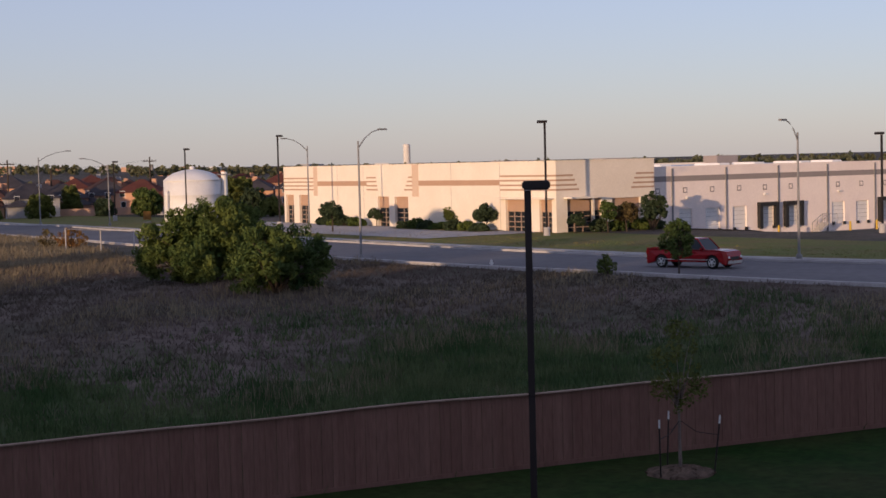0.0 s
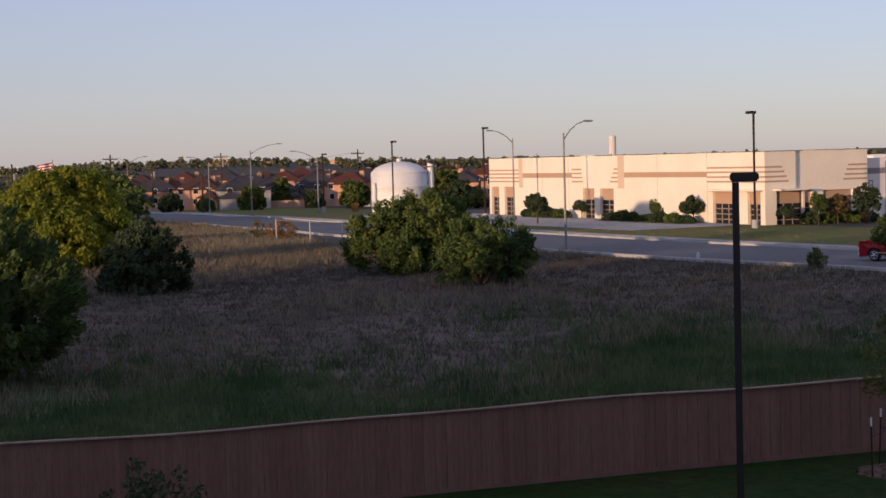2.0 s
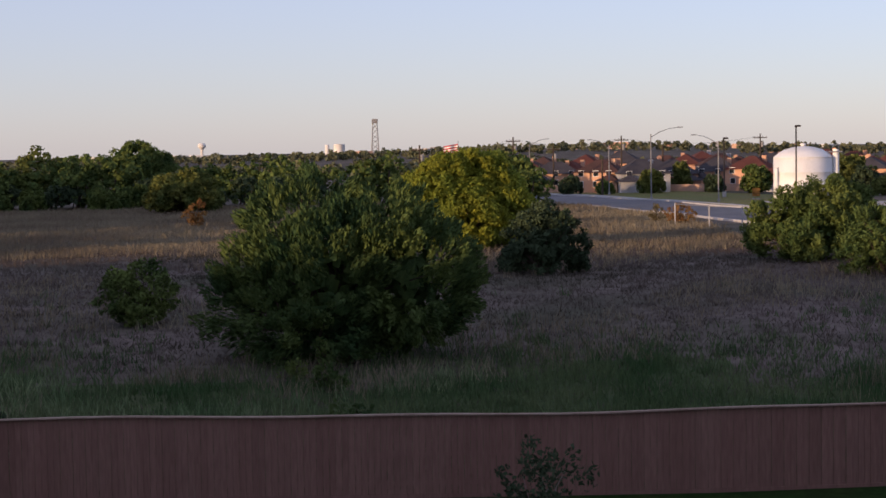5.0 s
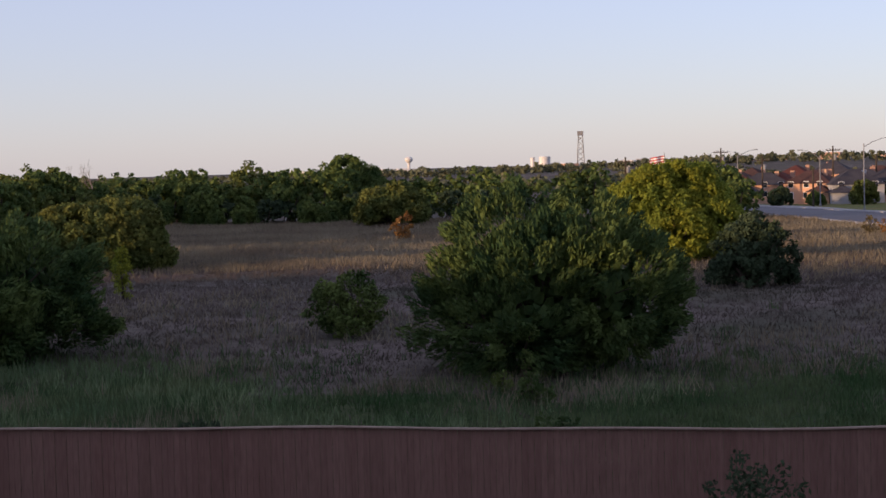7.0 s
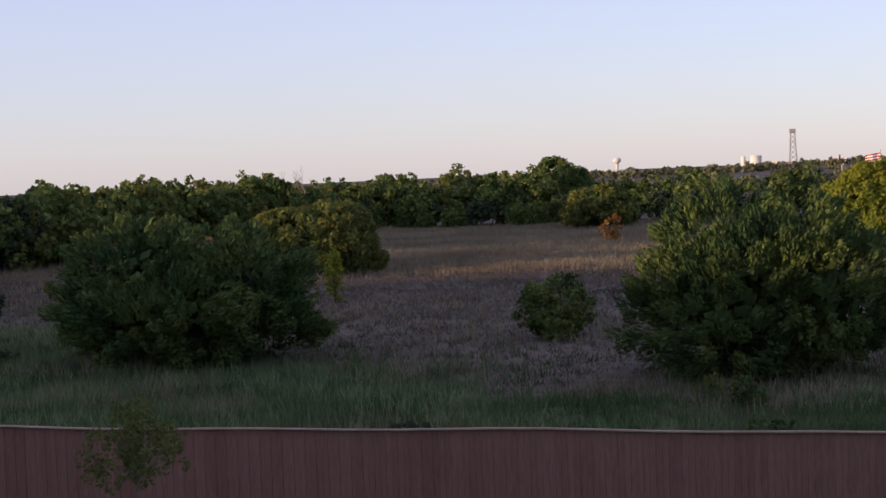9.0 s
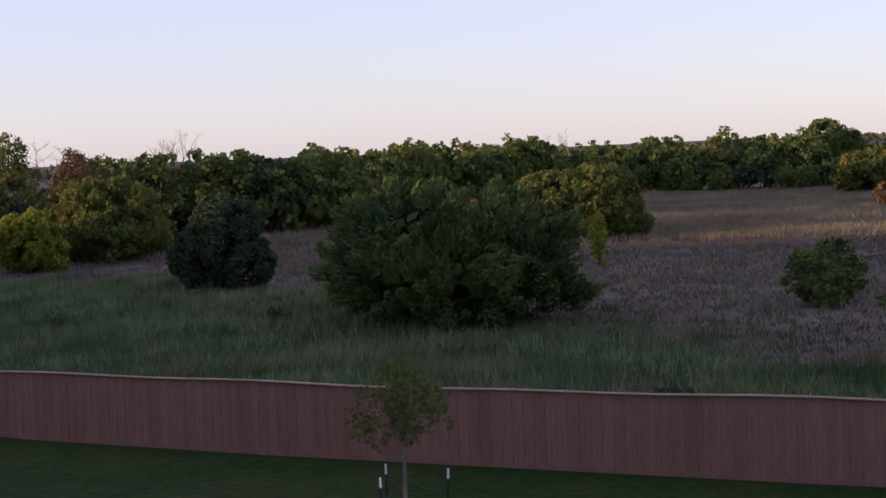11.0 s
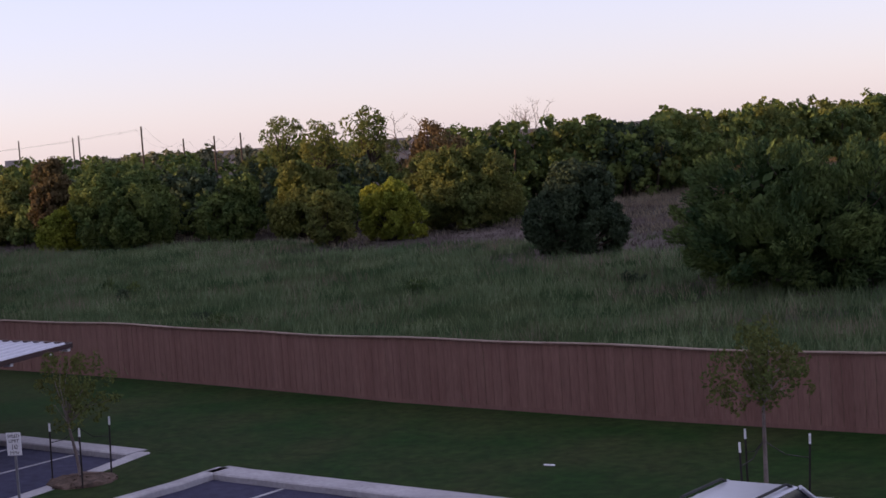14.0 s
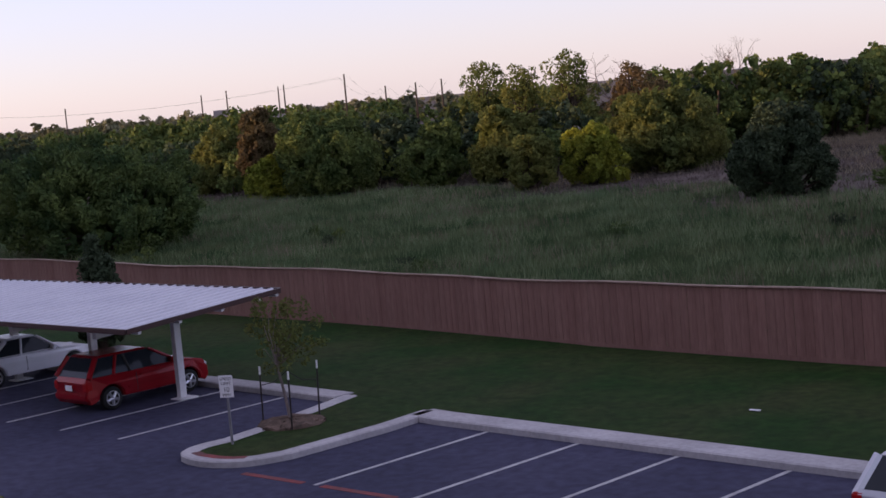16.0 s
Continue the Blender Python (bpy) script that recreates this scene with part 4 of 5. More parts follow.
def car_park_lamp(x, y, h, w=0.09, z=None, material=M_POST, turn=0.0, base=True, head=1.0):
    """Square dark pole with a flat box head on a short arm to the side."""
    z = float(land(x, y)) if z is None else z
    t = holder("car_park_lamp", pose(x, y, z, 0, 0, turn), "dark bronze square pole lamp with box head", "lamp post", "car park lamps")
    if base:
        part("concrete_base", lathe(bmesh.new(), [(0.3, -0.2), (0.3, 0.75), (0.27, 0.8)], 20), M_CONC, t)
    part("pole", boxed(-w, w, -w, w, 0.0, h - 0.12 * head, 0.012), material, t)
    part("arm", boxed(-w * 0.6, 0.3 * head, -0.04, 0.04, h - 0.17, h - 0.08), material, t)
    part("lamp_head", boxed(-0.13 * head, 0.56 * head, -0.26 * head, 0.26 * head, h - 0.22 * head, h, 0.03), material, t)
    part("lens", boxed(-0.06 * head, 0.48 * head, -0.2 * head, 0.2 * head, h - 0.22 * head - 0.012, h - 0.22 * head - 0.002), M_LENS, t)
    return t


POST = (12.2, 28.9)
car_park_lamp(59.1, 135.7, 10.5, 0.08, turn=180, head=1.15)
car_park_lamp(38.2, 197.5, 9.4, 0.08)
car_park_lamp(44.4, 175.9, 10.4, 0.08)
car_park_lamp(33.5, 224.0, 8.2, 0.08)
car_park_lamp(82.3, 117.5, 8.6, 0.08, turn=180)

# ---- water tank ----
tank = holder("water_tank", pose(41.6, 210.5, float(land(41.6, 210.5))), "white cylindrical steel water tank with domed top", "water tank")
part("shell", lathe(bmesh.new(), [(3.75, -0.2), (3.75, 1.7), (3.77, 1.72), (3.75, 1.74), (3.75, 3.5), (3.77, 3.52), (3.75, 3.54), (3.75, 5.35)], 48), M_WHITEMETAL, tank, smooth=True)
part("dome", lathe(bmesh.new(), [(3.82, 5.351), (3.75, 5.45), (3.2, 5.95), (2.4, 6.4), (1.4, 6.7), (0.5, 6.82), (0.05, 6.83)], 48), M_WHITEMETAL, tank, smooth=True)
part("vent", lathe(bmesh.new(), [(0.3, 6.78), (0.3, 7.0), (0.45, 7.02), (0.3, 7.2), (0.02, 7.25)], 16), M_WHITEMETAL, tank)
part("ladder_cage", tube(bmesh.new(), [(3.9, -1.4, 0.4), (3.9, -1.4, 6.4)], 0.42, 10), M_WHITEMETAL, tank)
part("overflow_pipe", tube(bmesh.new(), [(-3.7, -1.7, 0), (-3.7, -1.7, 4.0), (-3.2, -1.4, 4.3)], 0.22, 10), M_WHITEMETAL, tank)
part("platform", boxed(3.0, 4.6, -2.0, -0.6, 6.0, 6.15), M_METAL, tank)

# ---- houses ----
def house(x, y, w, d, h, turn, wall, roof, seed, storeys=2):
    """Brick house with hipped roof, windows, door and a lower garage wing."""
    rng = np.random.default_rng(seed)
    z = float(land(x, y))
    t = holder("house", pose(x, y, z, 0, 0, turn), "brick house with hipped brown shingle roof", "house", "suburban houses")
    def hip(x0, x1, y0, y1, z0, rise):
        bm = bmesh.new()
        e = 0.4
        b = [bm.verts.new(p) for p in ((x0 - e, y0 - e, z0), (x1 + e, y0 - e, z0), (x1 + e, y1 + e, z0), (x0 - e, y1 + e, z0))]
        m = min(x1 - x0, y1 - y0) * 0.45
        if x1 - x0 >= y1 - y0:
            r = [bm.verts.new((x0 + m, (y0 + y1) / 2, z0 + rise)), bm.verts.new((x1 - m, (y0 + y1) / 2, z0 + rise))]
            fs = [(b[0], b[1], r[1], r[0]), (b[1], b[2], r[1]), (b[2], b[3], r[0], r[1]), (b[3], b[0], r[0])]
        else:
            r = [bm.verts.new(((x0 + x1) / 2, y0 + m, z0 + rise)), bm.verts.new(((x0 + x1) / 2, y1 - m, z0 + rise))]
            fs = [(b[0], b[1], r[0]), (b[1], b[2], r[1], r[0]), (b[2], b[3], r[1]), (b[3], b[0], r[0], r[1])]
        for q in fs:
            bm.faces.new(q)
        bm.faces.new(b[::-1])
        return bm
    part("wall", boxed(-w / 2, w / 2, -d / 2, d / 2, -0.3, h), wall, t)
    part("roof", hip(-w / 2, w / 2, -d / 2, d / 2, h, 0.27 * min(w, d) + 0.3), roof, t)
    gw = w * 0.45
    s = 1 if seed % 2 else -1
    part("wing", boxed(s * w * 0.1, s * (w * 0.1 + gw), -d / 2 - 2.2, -d / 2 - 0.004, -0.3, h * 0.6) if s > 0 else boxed(-(w * 0.1 + gw), -w * 0.1, -d / 2 - 2.2, -d / 2 - 0.004, -0.3, h * 0.6), wall, t)
    a, b = sorted((s * w * 0.1, s * (w * 0.1 + gw)))
    part("wing_roof", hip(a, b, -d / 2 - 2.2, -d / 2 + 1.4, h * 0.6 + 0.003, 1.1), roof, t)
    for lv in range(storeys):
        for k in range(3):
            xx = -w / 2 + w * (k + 0.5) / 3 + rng.normal() * 0.15
            if lv == 0 and a - 0.5 < xx < b + 0.5:
                continue
            zz = 0.9 + lv * (h * 0.52)
            wi = part("window", boxed(xx - 0.45, xx + 0.45, -d / 2 - 0.05, -d / 2 - 0.004, zz, zz + 1.0), M_WHITEMETAL, t)
            part("pane", boxed(xx - 0.38, xx + 0.38, -d / 2 - 0.07, -d / 2 - 0.054, zz + 0.07, zz + 0.93), M_GLASS, wi)
    part("chimney", boxed(w * 0.2, w * 0.2 + 0.7, d * 0.1, d * 0.1 + 0.7, h, h + 2.2), wall, t)
    return t


walls = [M_BRICKHOUSE, M_BRICKHOUSE2, M_SIDING, M_BRICKHOUSE, M_BRICKHOUSE2]
roofs = [M_SHINGLE, M_SHINGLE2, M_SHINGLE3, M_SHINGLE2]
rng = np.random.default_rng(5)
for k in range(34):
    row = k % 3
    az = 0.2 + (k // 3) * 1.32 + rng.normal() * 0.15 + row * 0.4
    D = 268 + row * 24 + 10 * math.sin(az) + 5 * rng.normal() - (az > 11) * 0
    x, y = D * math.sin(radians(az)), D * math.cos(radians(az))
    house(x, y, 6.2 + 2.4 * rng.random(), 6.0 + 2 * rng.random(), 2.5 + 1.1 * rng.random() + 0.3 * row, -az + rng.choice([0, 12, -15, 80]), walls[int(rng.integers(5))], roofs[int(rng.integers(4))], 200 + k)
garden_wall = part("garden_wall", sweep([(x, y, float(land(x, y)) - 0.1) for x, y in smooth_line([(0, 266), (12, 262), (24, 258), (36, 256), (52, 254)], 4)], [(-0.12, 0), (-0.12, 1.25), (0.12, 1.25), (0.12, 0)], True), M_MASONRY)
tagged(garden_wall, "long pinkish masonry garden wall before the houses", "wall", kind="structure")
for i, (az, D, w, h) in enumerate([(3.2, 250, 4, 3.2), (4.4, 246, 3, 2.4), (6.0, 248, 4.5, 4), (8.2, 252, 3.5, 3), (9.6, 246, 5, 4.5), (12.6, 250, 6, 6), (13.2, 240, 4.5, 4.2), (1.5, 252, 3, 3), (7.0, 262, 4, 5), (10.8, 258, 5, 5), (5.2, 256, 2.6, 2.6), (13.9, 228, 4, 3)]):
    TR(D * math.sin(radians(az)), D * math.cos(radians(az)), w, h, [L_DARK, L_GREEN, L_OLIVE][i % 3], "green garden tree among the houses", size=0.4, seed=130 + i, group="garden trees")

# ---- utility poles ----
def utility_pole(x, y, h, arm=True, z=None):
    z = float(land(x, y)) if z is None else z
    t = holder("utility_pole", pose(x, y, z), "dark weathered wooden utility pole with crossarm", "utility pole", "utility poles")
    part("pole", tube(bmesh.new(), [(0, 0, -0.2), (0, 0, h)], [0.17, 0.11], 8), M_WOODPOLE, t)
    if arm:
        part("crossarm", boxed(-1.1, 1.1, -0.06, 0.06, h - 0.75, h - 0.6), M_WOODPOLE, t)
        for k in (-1, -0.4, 0.4, 1):
            part("insulator", lathe(bmesh.new(), [(0.05, 0), (0.07, 0.08), (0.03, 0.16)], 8), M_METAL, t).location = (k, 0, h - 0.6)
        part("transformer", lathe(bmesh.new(), [(0.22, 0), (0.24, 0.1), (0.24, 0.8), (0.2, 0.86)], 12), M_METAL, t).location = (0.35, 0, h - 2.2)
    return x, y, z + h


def wires(name, tops, drop=1.0):
    bm = bmesh.new()
    for a, b in zip(tops, tops[1:]):
        for off in (-0.9, 0.9):
            pts = [(a[0] + (b[0] - a[0]) * k / 10 + off * 0.6, a[1] + (b[1] - a[1]) * k / 10 + off * 0.6, a[2] + (b[2] - a[2]) * k / 10 - 0.4 - drop * (1 - (2 * k / 10 - 1) ** 2)) for k in range(11)]
            tube(bm, pts, 0.011, 4)
    return tagged(part(name, bm, M_TRIMBLACK), "thin dark overhead wires between the poles", "wires")


tops = [utility_pole(*p) for p in ((-8.5, 232, 7.9), (5.2, 250, 9.0), (22.7, 261, 9.0), (46, 268, 9.0))]
wires("overhead_wires", tops)
for az, D, h in ((-0.2, 262, 7.2), (2.6, 270, 7.6), (6.4, 285, 7.5), (4.3, 240, 5.5)):
    x, y = D * math.sin(radians(az)), D * math.cos(radians(az))
    utility_pole(x, y, h, az < 3)
tops = [utility_pole(x, y, z - float(land(x, y)), big) for x, y, z, big in ((-234, 130, 11.0, True), (-178, 161, 11.8, False), (-174, 165.3, 9.6, False), (-170.9, 168.5, 9.7, False), (-168.2, 171.2, 9.9, False))]
wires("overhead_wires", tops, 1.6)
utility_pole(-87.5, 179.8, 8.2)
for az, D, z in ((52.0, 300, 11.7), (52.87, 300, 11.3), (50.2, 300, 11.6), (50.0, 300, 11.9), (57.5, 300, 11.0)):
    x, y = -D * math.sin(radians(az)), D * math.cos(radians(az))
    utility_pole(x, y, z - float(land(x, y)), False)
for x, y, w, h in ((-236.8, 184.2, 4.0, 7.4), (-230, 192.6, 6.5, 5.7)):
    b = part("distant_building", boxed(-w / 2, w / 2, -2, 2, -0.3, h, 0.05), M_GREYBAND)
    b.matrix_basis = pose(x, y, float(land(x, y)), 0, 0, 52)
    tagged(b, "grey flat box building beyond the wood", "building")

# ---- far landmarks ----
def far_z(x, y):
    return float(land(x, y))


pylon = holder("lattice_tower", pose(-95.5, 1497, far_z(-95.5, 1497)), "tall steel lattice tower on the horizon", "tower")
PH = 38.8 - far_z(-95.5, 1497)
for sx in (-1, 1):
    for sy in (-1, 1):
        part("leg", tube(bmesh.new(), [(sx * 3.4, sy * 3.4, 0), (sx * 1.7, sy * 1.7, PH)], [0.35, 0.3], 5), M_METAL, pylon)
for k in range(7):
    a, b = k / 7, (k + 1) / 7
    ra, rb = 3.4 - 1.7 * a, 3.4 - 1.7 * b
    bm = bmesh.new()
    for s in (-1, 1):
        tube(bm, [(-ra, s * ra, PH * a), (rb, s * rb, PH * b)], 0.2, 4)
        tube(bm, [(ra, s * ra, PH * a), (-rb, s * rb, PH * b)], 0.2, 4)
    part("brace", bm, M_METAL, pylon)
part("platform", boxed(-2.6, 2.6, -2.6, 2.6, PH - 4, PH), M_METAL, pylon)


def far_tank(name, x, y, r, ztop, label, waist=0.0):
    z = far_z(x, y)
    t = holder(name, pose(x, y, z), label, "water tower")
    h = ztop - z
    if waist:
        part("stem", lathe(bmesh.new(), [(r * 0.8, -1), (waist, h * 0.15), (waist, h * 0.62)], 20), M_FARWHITE, t)
        part("bowl", lathe(bmesh.new(), [(waist, h * 0.6), (r, h * 0.75), (r, h * 0.9), (r * 0.6, h), (0.05, h)], 24), M_FARWHITE, t, smooth=True)
    else:
        part("shell", lathe(bmesh.new(), [(r, -1), (r, h - 0.6), (r * 0.97, h), (0.05, h + 0.2)], 28), M_FARWHITE, t)
    return t


far_tank("water_tower", 288.2, 852.6, 1.95, 18.4, "tall white standpipe water tower on the horizon")
far_tank("water_tower", -167.3, 1792, 2.4, 17.3, "small pale distant water tank")
far_tank("water_tower", -154.0, 1793, 6.2, 17.9, "wide pale distant water tank")
far_tank("water_tower", -252.3, 1478.6, 3.6, 19.0, "distant water tower with a bowl on a stem", 1.3)
rng = np.random.default_rng(9)
for k in range(34):
    az = -13 + 30 * rng.random() if k < 30 else -28 + 18 * rng.random()
    D = 900 + 500 * rng.random()
    x, y = -D * math.sin(radians(az)), D * math.cos(radians(az))
    w = 5 + 12 * rng.random() if k < 30 else 10 + 18 * rng.random()
    b = part("distant_building", boxed(-w / 2, w / 2, -4, 4, -2, 2.5 + 1.5 * rng.random()), [M_FARWHITE, M_MASONRY, M_SIDING][k % 3])
    b.matrix_basis = pose(x, y, far_z(x, y) + 0.6, 0, 0, 180 * rng.random())
    tagged(b, "pale low building on the far hillside", "building", "distant town")

FLAG_UP = 6.7
flag = holder("flag", pose(-2.6, 200, float(land(-2.6, 200))), "striped flag blowing from a tall pole", "flag")
part("pole", tube(bmesh.new(), [(0, 0, 0), (0, 0, FLAG_UP + 1.45)], [0.07, 0.04], 8), M_METAL, flag)
for k in range(7):
    v = [(-1.8 * i / 8, 0.15 * math.sin(i * 1.1), FLAG_UP + 0.16 * k - 0.035 * i + dz) for i in range(9) for dz in (0, 0.16)]
    st = raw("stripe", v, [(2 * i, 2 * i + 1, 2 * i + 3, 2 * i + 2) for i in range(8)], M_FLAGRED if k % 2 == 0 else M_FLAGWHITE, flag)
    st.modifiers.new("cloth", "SOLIDIFY").thickness = 0.01

# ---- vehicles ----
def vehicle(name, m, kind, paint, label):
    """A car nose to +y. kind: hatch, sedan, suv or pickup."""
    L, Wd, H, spec = {
        "hatch": (4.08, 1.76, 1.50, dict(belt=1.0, hood=0.92, cab=(-1.96, 1.05), roof=(-1.6, 0.15), wb=(-1.3, 1.3), r=0.32, tail=0.95)),
        "sedan": (4.7, 1.78, 1.43, dict(belt=0.92, hood=0.84, cab=(-1.55, 1.0), roof=(-0.85, 0.25), wb=(-1.4, 1.4), r=0.32, tail=0.98)),
        "suv": (4.7, 1.82, 1.55, dict(belt=1.0, hood=0.94, cab=(-2.25, 1.05), roof=(-1.75, 0.3), wb=(-1.35, 1.4), r=0.36, tail=1.1)),
        "pickup": (5.8, 1.95, 1.84, dict(belt=1.15, hood=1.12, cab=(-0.55, 1.35), roof=(-0.35, 0.7), wb=(-1.75, 1.85), r=0.39, tail=1.15))}[kind]
    t = holder(name, m, label, "pickup" if kind == "pickup" else "car")
    g0, hw, r = 0.22, Wd / 2, spec["r"]
    y0, y1 = -L / 2, L / 2
    prof = [(y0, g0 + 0.18), (y0 + 0.08, g0), ]
    for wy in spec["wb"]:
        R = r + 0.07
        prof += [(wy + R * math.cos(a), r + R * math.sin(a)) for a in [math.pi - k * math.pi / 8 for k in range(9)] if r + R * math.sin(a) > g0 - 0.001]
    prof += [(y1 - 0.1, g0), (y1, g0 + 0.2), (y1, 0.62), (y1 - 0.12, spec["hood"] - 0.08), (y1 - 0.5, spec["hood"]), (spec["cab"][1], spec["belt"]), (spec["cab"][0], spec["belt"]), (y0 + 0.05, spec["tail"]), (y0, spec["tail"] - 0.12)]
    bm = bmesh.new()
    lo = [bm.verts.new((-hw, y, z)) for y, z in prof]
    hi = [bm.verts.new((hw, y, z)) for y, z in prof]
    n = len(prof)
    side = []
    for k in range(n):
        bm.faces.new((lo[k], hi[k], hi[(k + 1) % n], lo[(k + 1) % n]))
    bm.faces.new(lo)
    bm.faces.new(hi[::-1])
    for v in bm.verts:
        if v.co.z > spec["hood"] - 0.1:
            v.co.x *= 0.93
        f = max(0, abs(v.co.y) - L * 0.36) / (L * 0.14)
        v.co.x *= 1 - 0.10 * min(1, f)
    bmesh.ops.recalc_face_normals(bm, faces=bm.faces[:])
    es = [e for e in bm.edges if len(e.link_faces) == 2 and e.calc_face_angle(0) > 0.9]
    bmesh.ops.bevel(bm, geom=es, offset=0.035, segments=2, affect="EDGES")
    body = part("body", bm, paint, t)
    # glasshouse
    cb, cf = spec["cab"]
    rb, rf = spec["roof"]
    def frustum(b, s, zlo, zhi, grow=0.0):
        q = bmesh.new()
        xs, xr = hw * 0.90 + grow, hw * 0.72 + grow
        a = [q.verts.new(p) for p in ((-xs, b[0], zlo), (xs, b[0], zlo), (xs, b[1], zlo), (-xs, b[1], zlo))]
        c = [q.verts.new(p) for p in ((-xr, s[0], zhi), (xr, s[0], zhi), (xr, s[1], zhi), (-xr, s[1], zhi))]
        for k in range(4):
            q.faces.new((a[k], a[(k + 1) % 4], c[(k + 1) % 4], c[k]))
        q.faces.new(c)
        q.faces.new(a[::-1])
        return q
    part("glasshouse", frustum((cb, cf), (rb, rf), spec["belt"] - 0.04, H - 0.05), M_GLASS, t, "dark tinted glass")
    q = frustum((rb - 0.03, rf + 0.05), (rb + 0.12, rf - 0.1), H - 0.07, H, 0.02)
    for v in q.verts:
        v.co.x = math.copysign(hw * (0.74 if v.co.z < H - 0.03 else 0.66), v.co.x)
    bmesh.ops.bevel(q, geom=q.edges[:], offset=0.02, segments=2, affect="EDGES")
    part("roof", q, paint, t)
    def pillar(yb, yt, sx, wd=0.07):
        q = bmesh.new()
        a = Vector((sx * hw * 0.905, yb, spec["belt"] - 0.05))
        b = Vector((sx * hw * 0.735, yt, H - 0.05))
        tube(q, [a, b], wd, 6)
        return q
    for sx in (-1, 1):
        part("pillar", pillar(cf, rf, sx, 0.045), paint, t)
        part("pillar", pillar(cb, rb, sx, 0.08), paint, t)
        part("pillar", pillar((cb + cf) / 2 - 0.15, (rb + rf) / 2, sx, 0.04), paint if kind != "hatch" else M_TRIMBLACK, t)
        if kind in ("suv", "hatch"):
            part("pillar", pillar(cb + 0.8, rb + 0.65, sx, 0.05), paint, t)
        part("mirror", boxed(sx * hw * 0.95 - 0.1, sx * hw * 0.95 + 0.1, cf - 0.35, cf - 0.2, spec["belt"] - 0.02, spec["belt"] + 0.13, 0.03), paint, t)
        part("tail_light", boxed(sx * hw * 0.80 - 0.12, sx * hw * 0.80 + 0.10, y0 - 0.02, y0 + 0.2, spec["tail"] - 0.34, spec["tail"] - 0.08, 0.03), M_TAIL, t, "red tail light")
        part("headlight", boxed(sx * hw * 0.74 - 0.16, sx * hw * 0.74 + 0.1, y1 - 0.32, y1 + 0.0, 0.6, 0.76, 0.03), M_LENS, t, "clear headlight")
        part("door_seam", boxed(sx * hw * 1.0 - 0.006, sx * hw * 1.0 + 0.006, (cb + cf) / 2 - 0.02, (cb + cf) / 2, 0.4, spec["belt"] - 0.1), M_TRIMBLACK, t)
        part("door_handle", boxed(sx * hw - 0.025, sx * hw + 0.025, (cb + cf) / 2 + 0.1, (cb + cf) / 2 + 0.28, spec["belt"] - 0.2, spec["belt"] - 0.16), paint, t)
        part("side_trim", boxed(sx * hw - 0.015, sx * hw + 0.015, y0 + 0.95 + r, y1 - 0.95 - r, 0.52, 0.57), M_RIM if kind == "pickup" else paint, t)
        for wy in spec["wb"]:
            wm = Matrix.Translation((sx * (hw - 0.11), wy, r)) @ Matrix.Rotation(math.pi / 2 * sx, 4, "Y")
            b = lathe(bmesh.new(), [(r * 0.62, -0.09), (r * 0.93, -0.105), (r, -0.07), (r, 0.07), (r * 0.93, 0.105), (r * 0.64, 0.10)], 24)
            bmesh.ops.transform(b, matrix=wm, verts=b.verts)
            wheel = part("wheel", b, M_TYRE, t, "black rubber tyre", True)
            b = bmesh.new()
            for k in range(5):
                a = k * math.tau / 5
                tube(b, [(0, 0, 0.095), (r * 0.62 * math.cos(a), r * 0.62 * math.sin(a), 0.112)], [0.055, 0.04], 5)
            lathe(b, [(r * 0.66, 0.06), (r * 0.66, 0.118), (r * 0.58, 0.118), (r * 0.57, 0.06)], 20)
            bmesh.ops.transform(b, matrix=wm, verts=b.verts)
            part("rim", b, M_RIM, wheel, "silver alloy rim")
    part("bumper", boxed(-hw * 0.88, hw * 0.88, y0 - 0.06, y0 + 0.1, 0.34, 0.56, 0.04), M_RIM if kind == "pickup" else paint, t)
    part("bumper", boxed(-hw * 0.86, hw * 0.86, y1 - 0.1, y1 + 0.04, 0.3, 0.52, 0.04), M_RIM if kind == "pickup" else paint, t)
    part("number_plate", boxed(-0.16, 0.16, y0 - 0.075, y0 - 0.062, 0.62, 0.77), M_SIGN, t)
    part("grille", boxed(-hw * 0.5, hw * 0.5, y1 - 0.03, y1 + 0.015, 0.54, 0.72, 0.01), M_TRIMBLACK, t)
    if kind == "suv":
        for sx in (-1, 1):
            part("roof_rail", tube(bmesh.new(), [(sx * 0.6, rb + 0.2, H - 0.02), (sx * 0.6, rb + 0.35, H + 0.07), (sx * 0.6, rf - 0.35, H + 0.07), (sx * 0.6, rf - 0.15, H - 0.02)], 0.025, 6), M_TRIMBLACK, t)
        part("rear_wiper", boxed(-0.02, 0.4, y0 + 0.02, y0 + 0.05, spec["belt"] + 0.1, spec["belt"] + 0.13), M_TRIMBLACK, t)
    if kind == "pickup":
        part("bed_floor", boxed(-hw * 0.8, hw * 0.8, y0 + 0.12, cb - 0.1, spec["belt"] - 0.005, spec["belt"] + 0.006), M_TRIMBLACK, t, "dark open load bed")
        for sx in (-1, 1):
            part("bed_rail", boxed(sx * hw * 0.88 - 0.06, sx * hw * 0.88 + 0.06, y0 + 0.05, cb, spec["belt"], spec["belt"] + 0.08, 0.02), paint, t)
        part("tailgate", boxed(-hw * 0.85, hw * 0.85, y0 + 0.01, y0 + 0.08, spec["belt"] - 0.5, spec["belt"] + 0.07, 0.015), paint, t)
    return t


vehicle("car", pose(-38.62, 25.85, 0.0), "hatch", M_REDCAR, "shiny red hatchback parked under the carport")
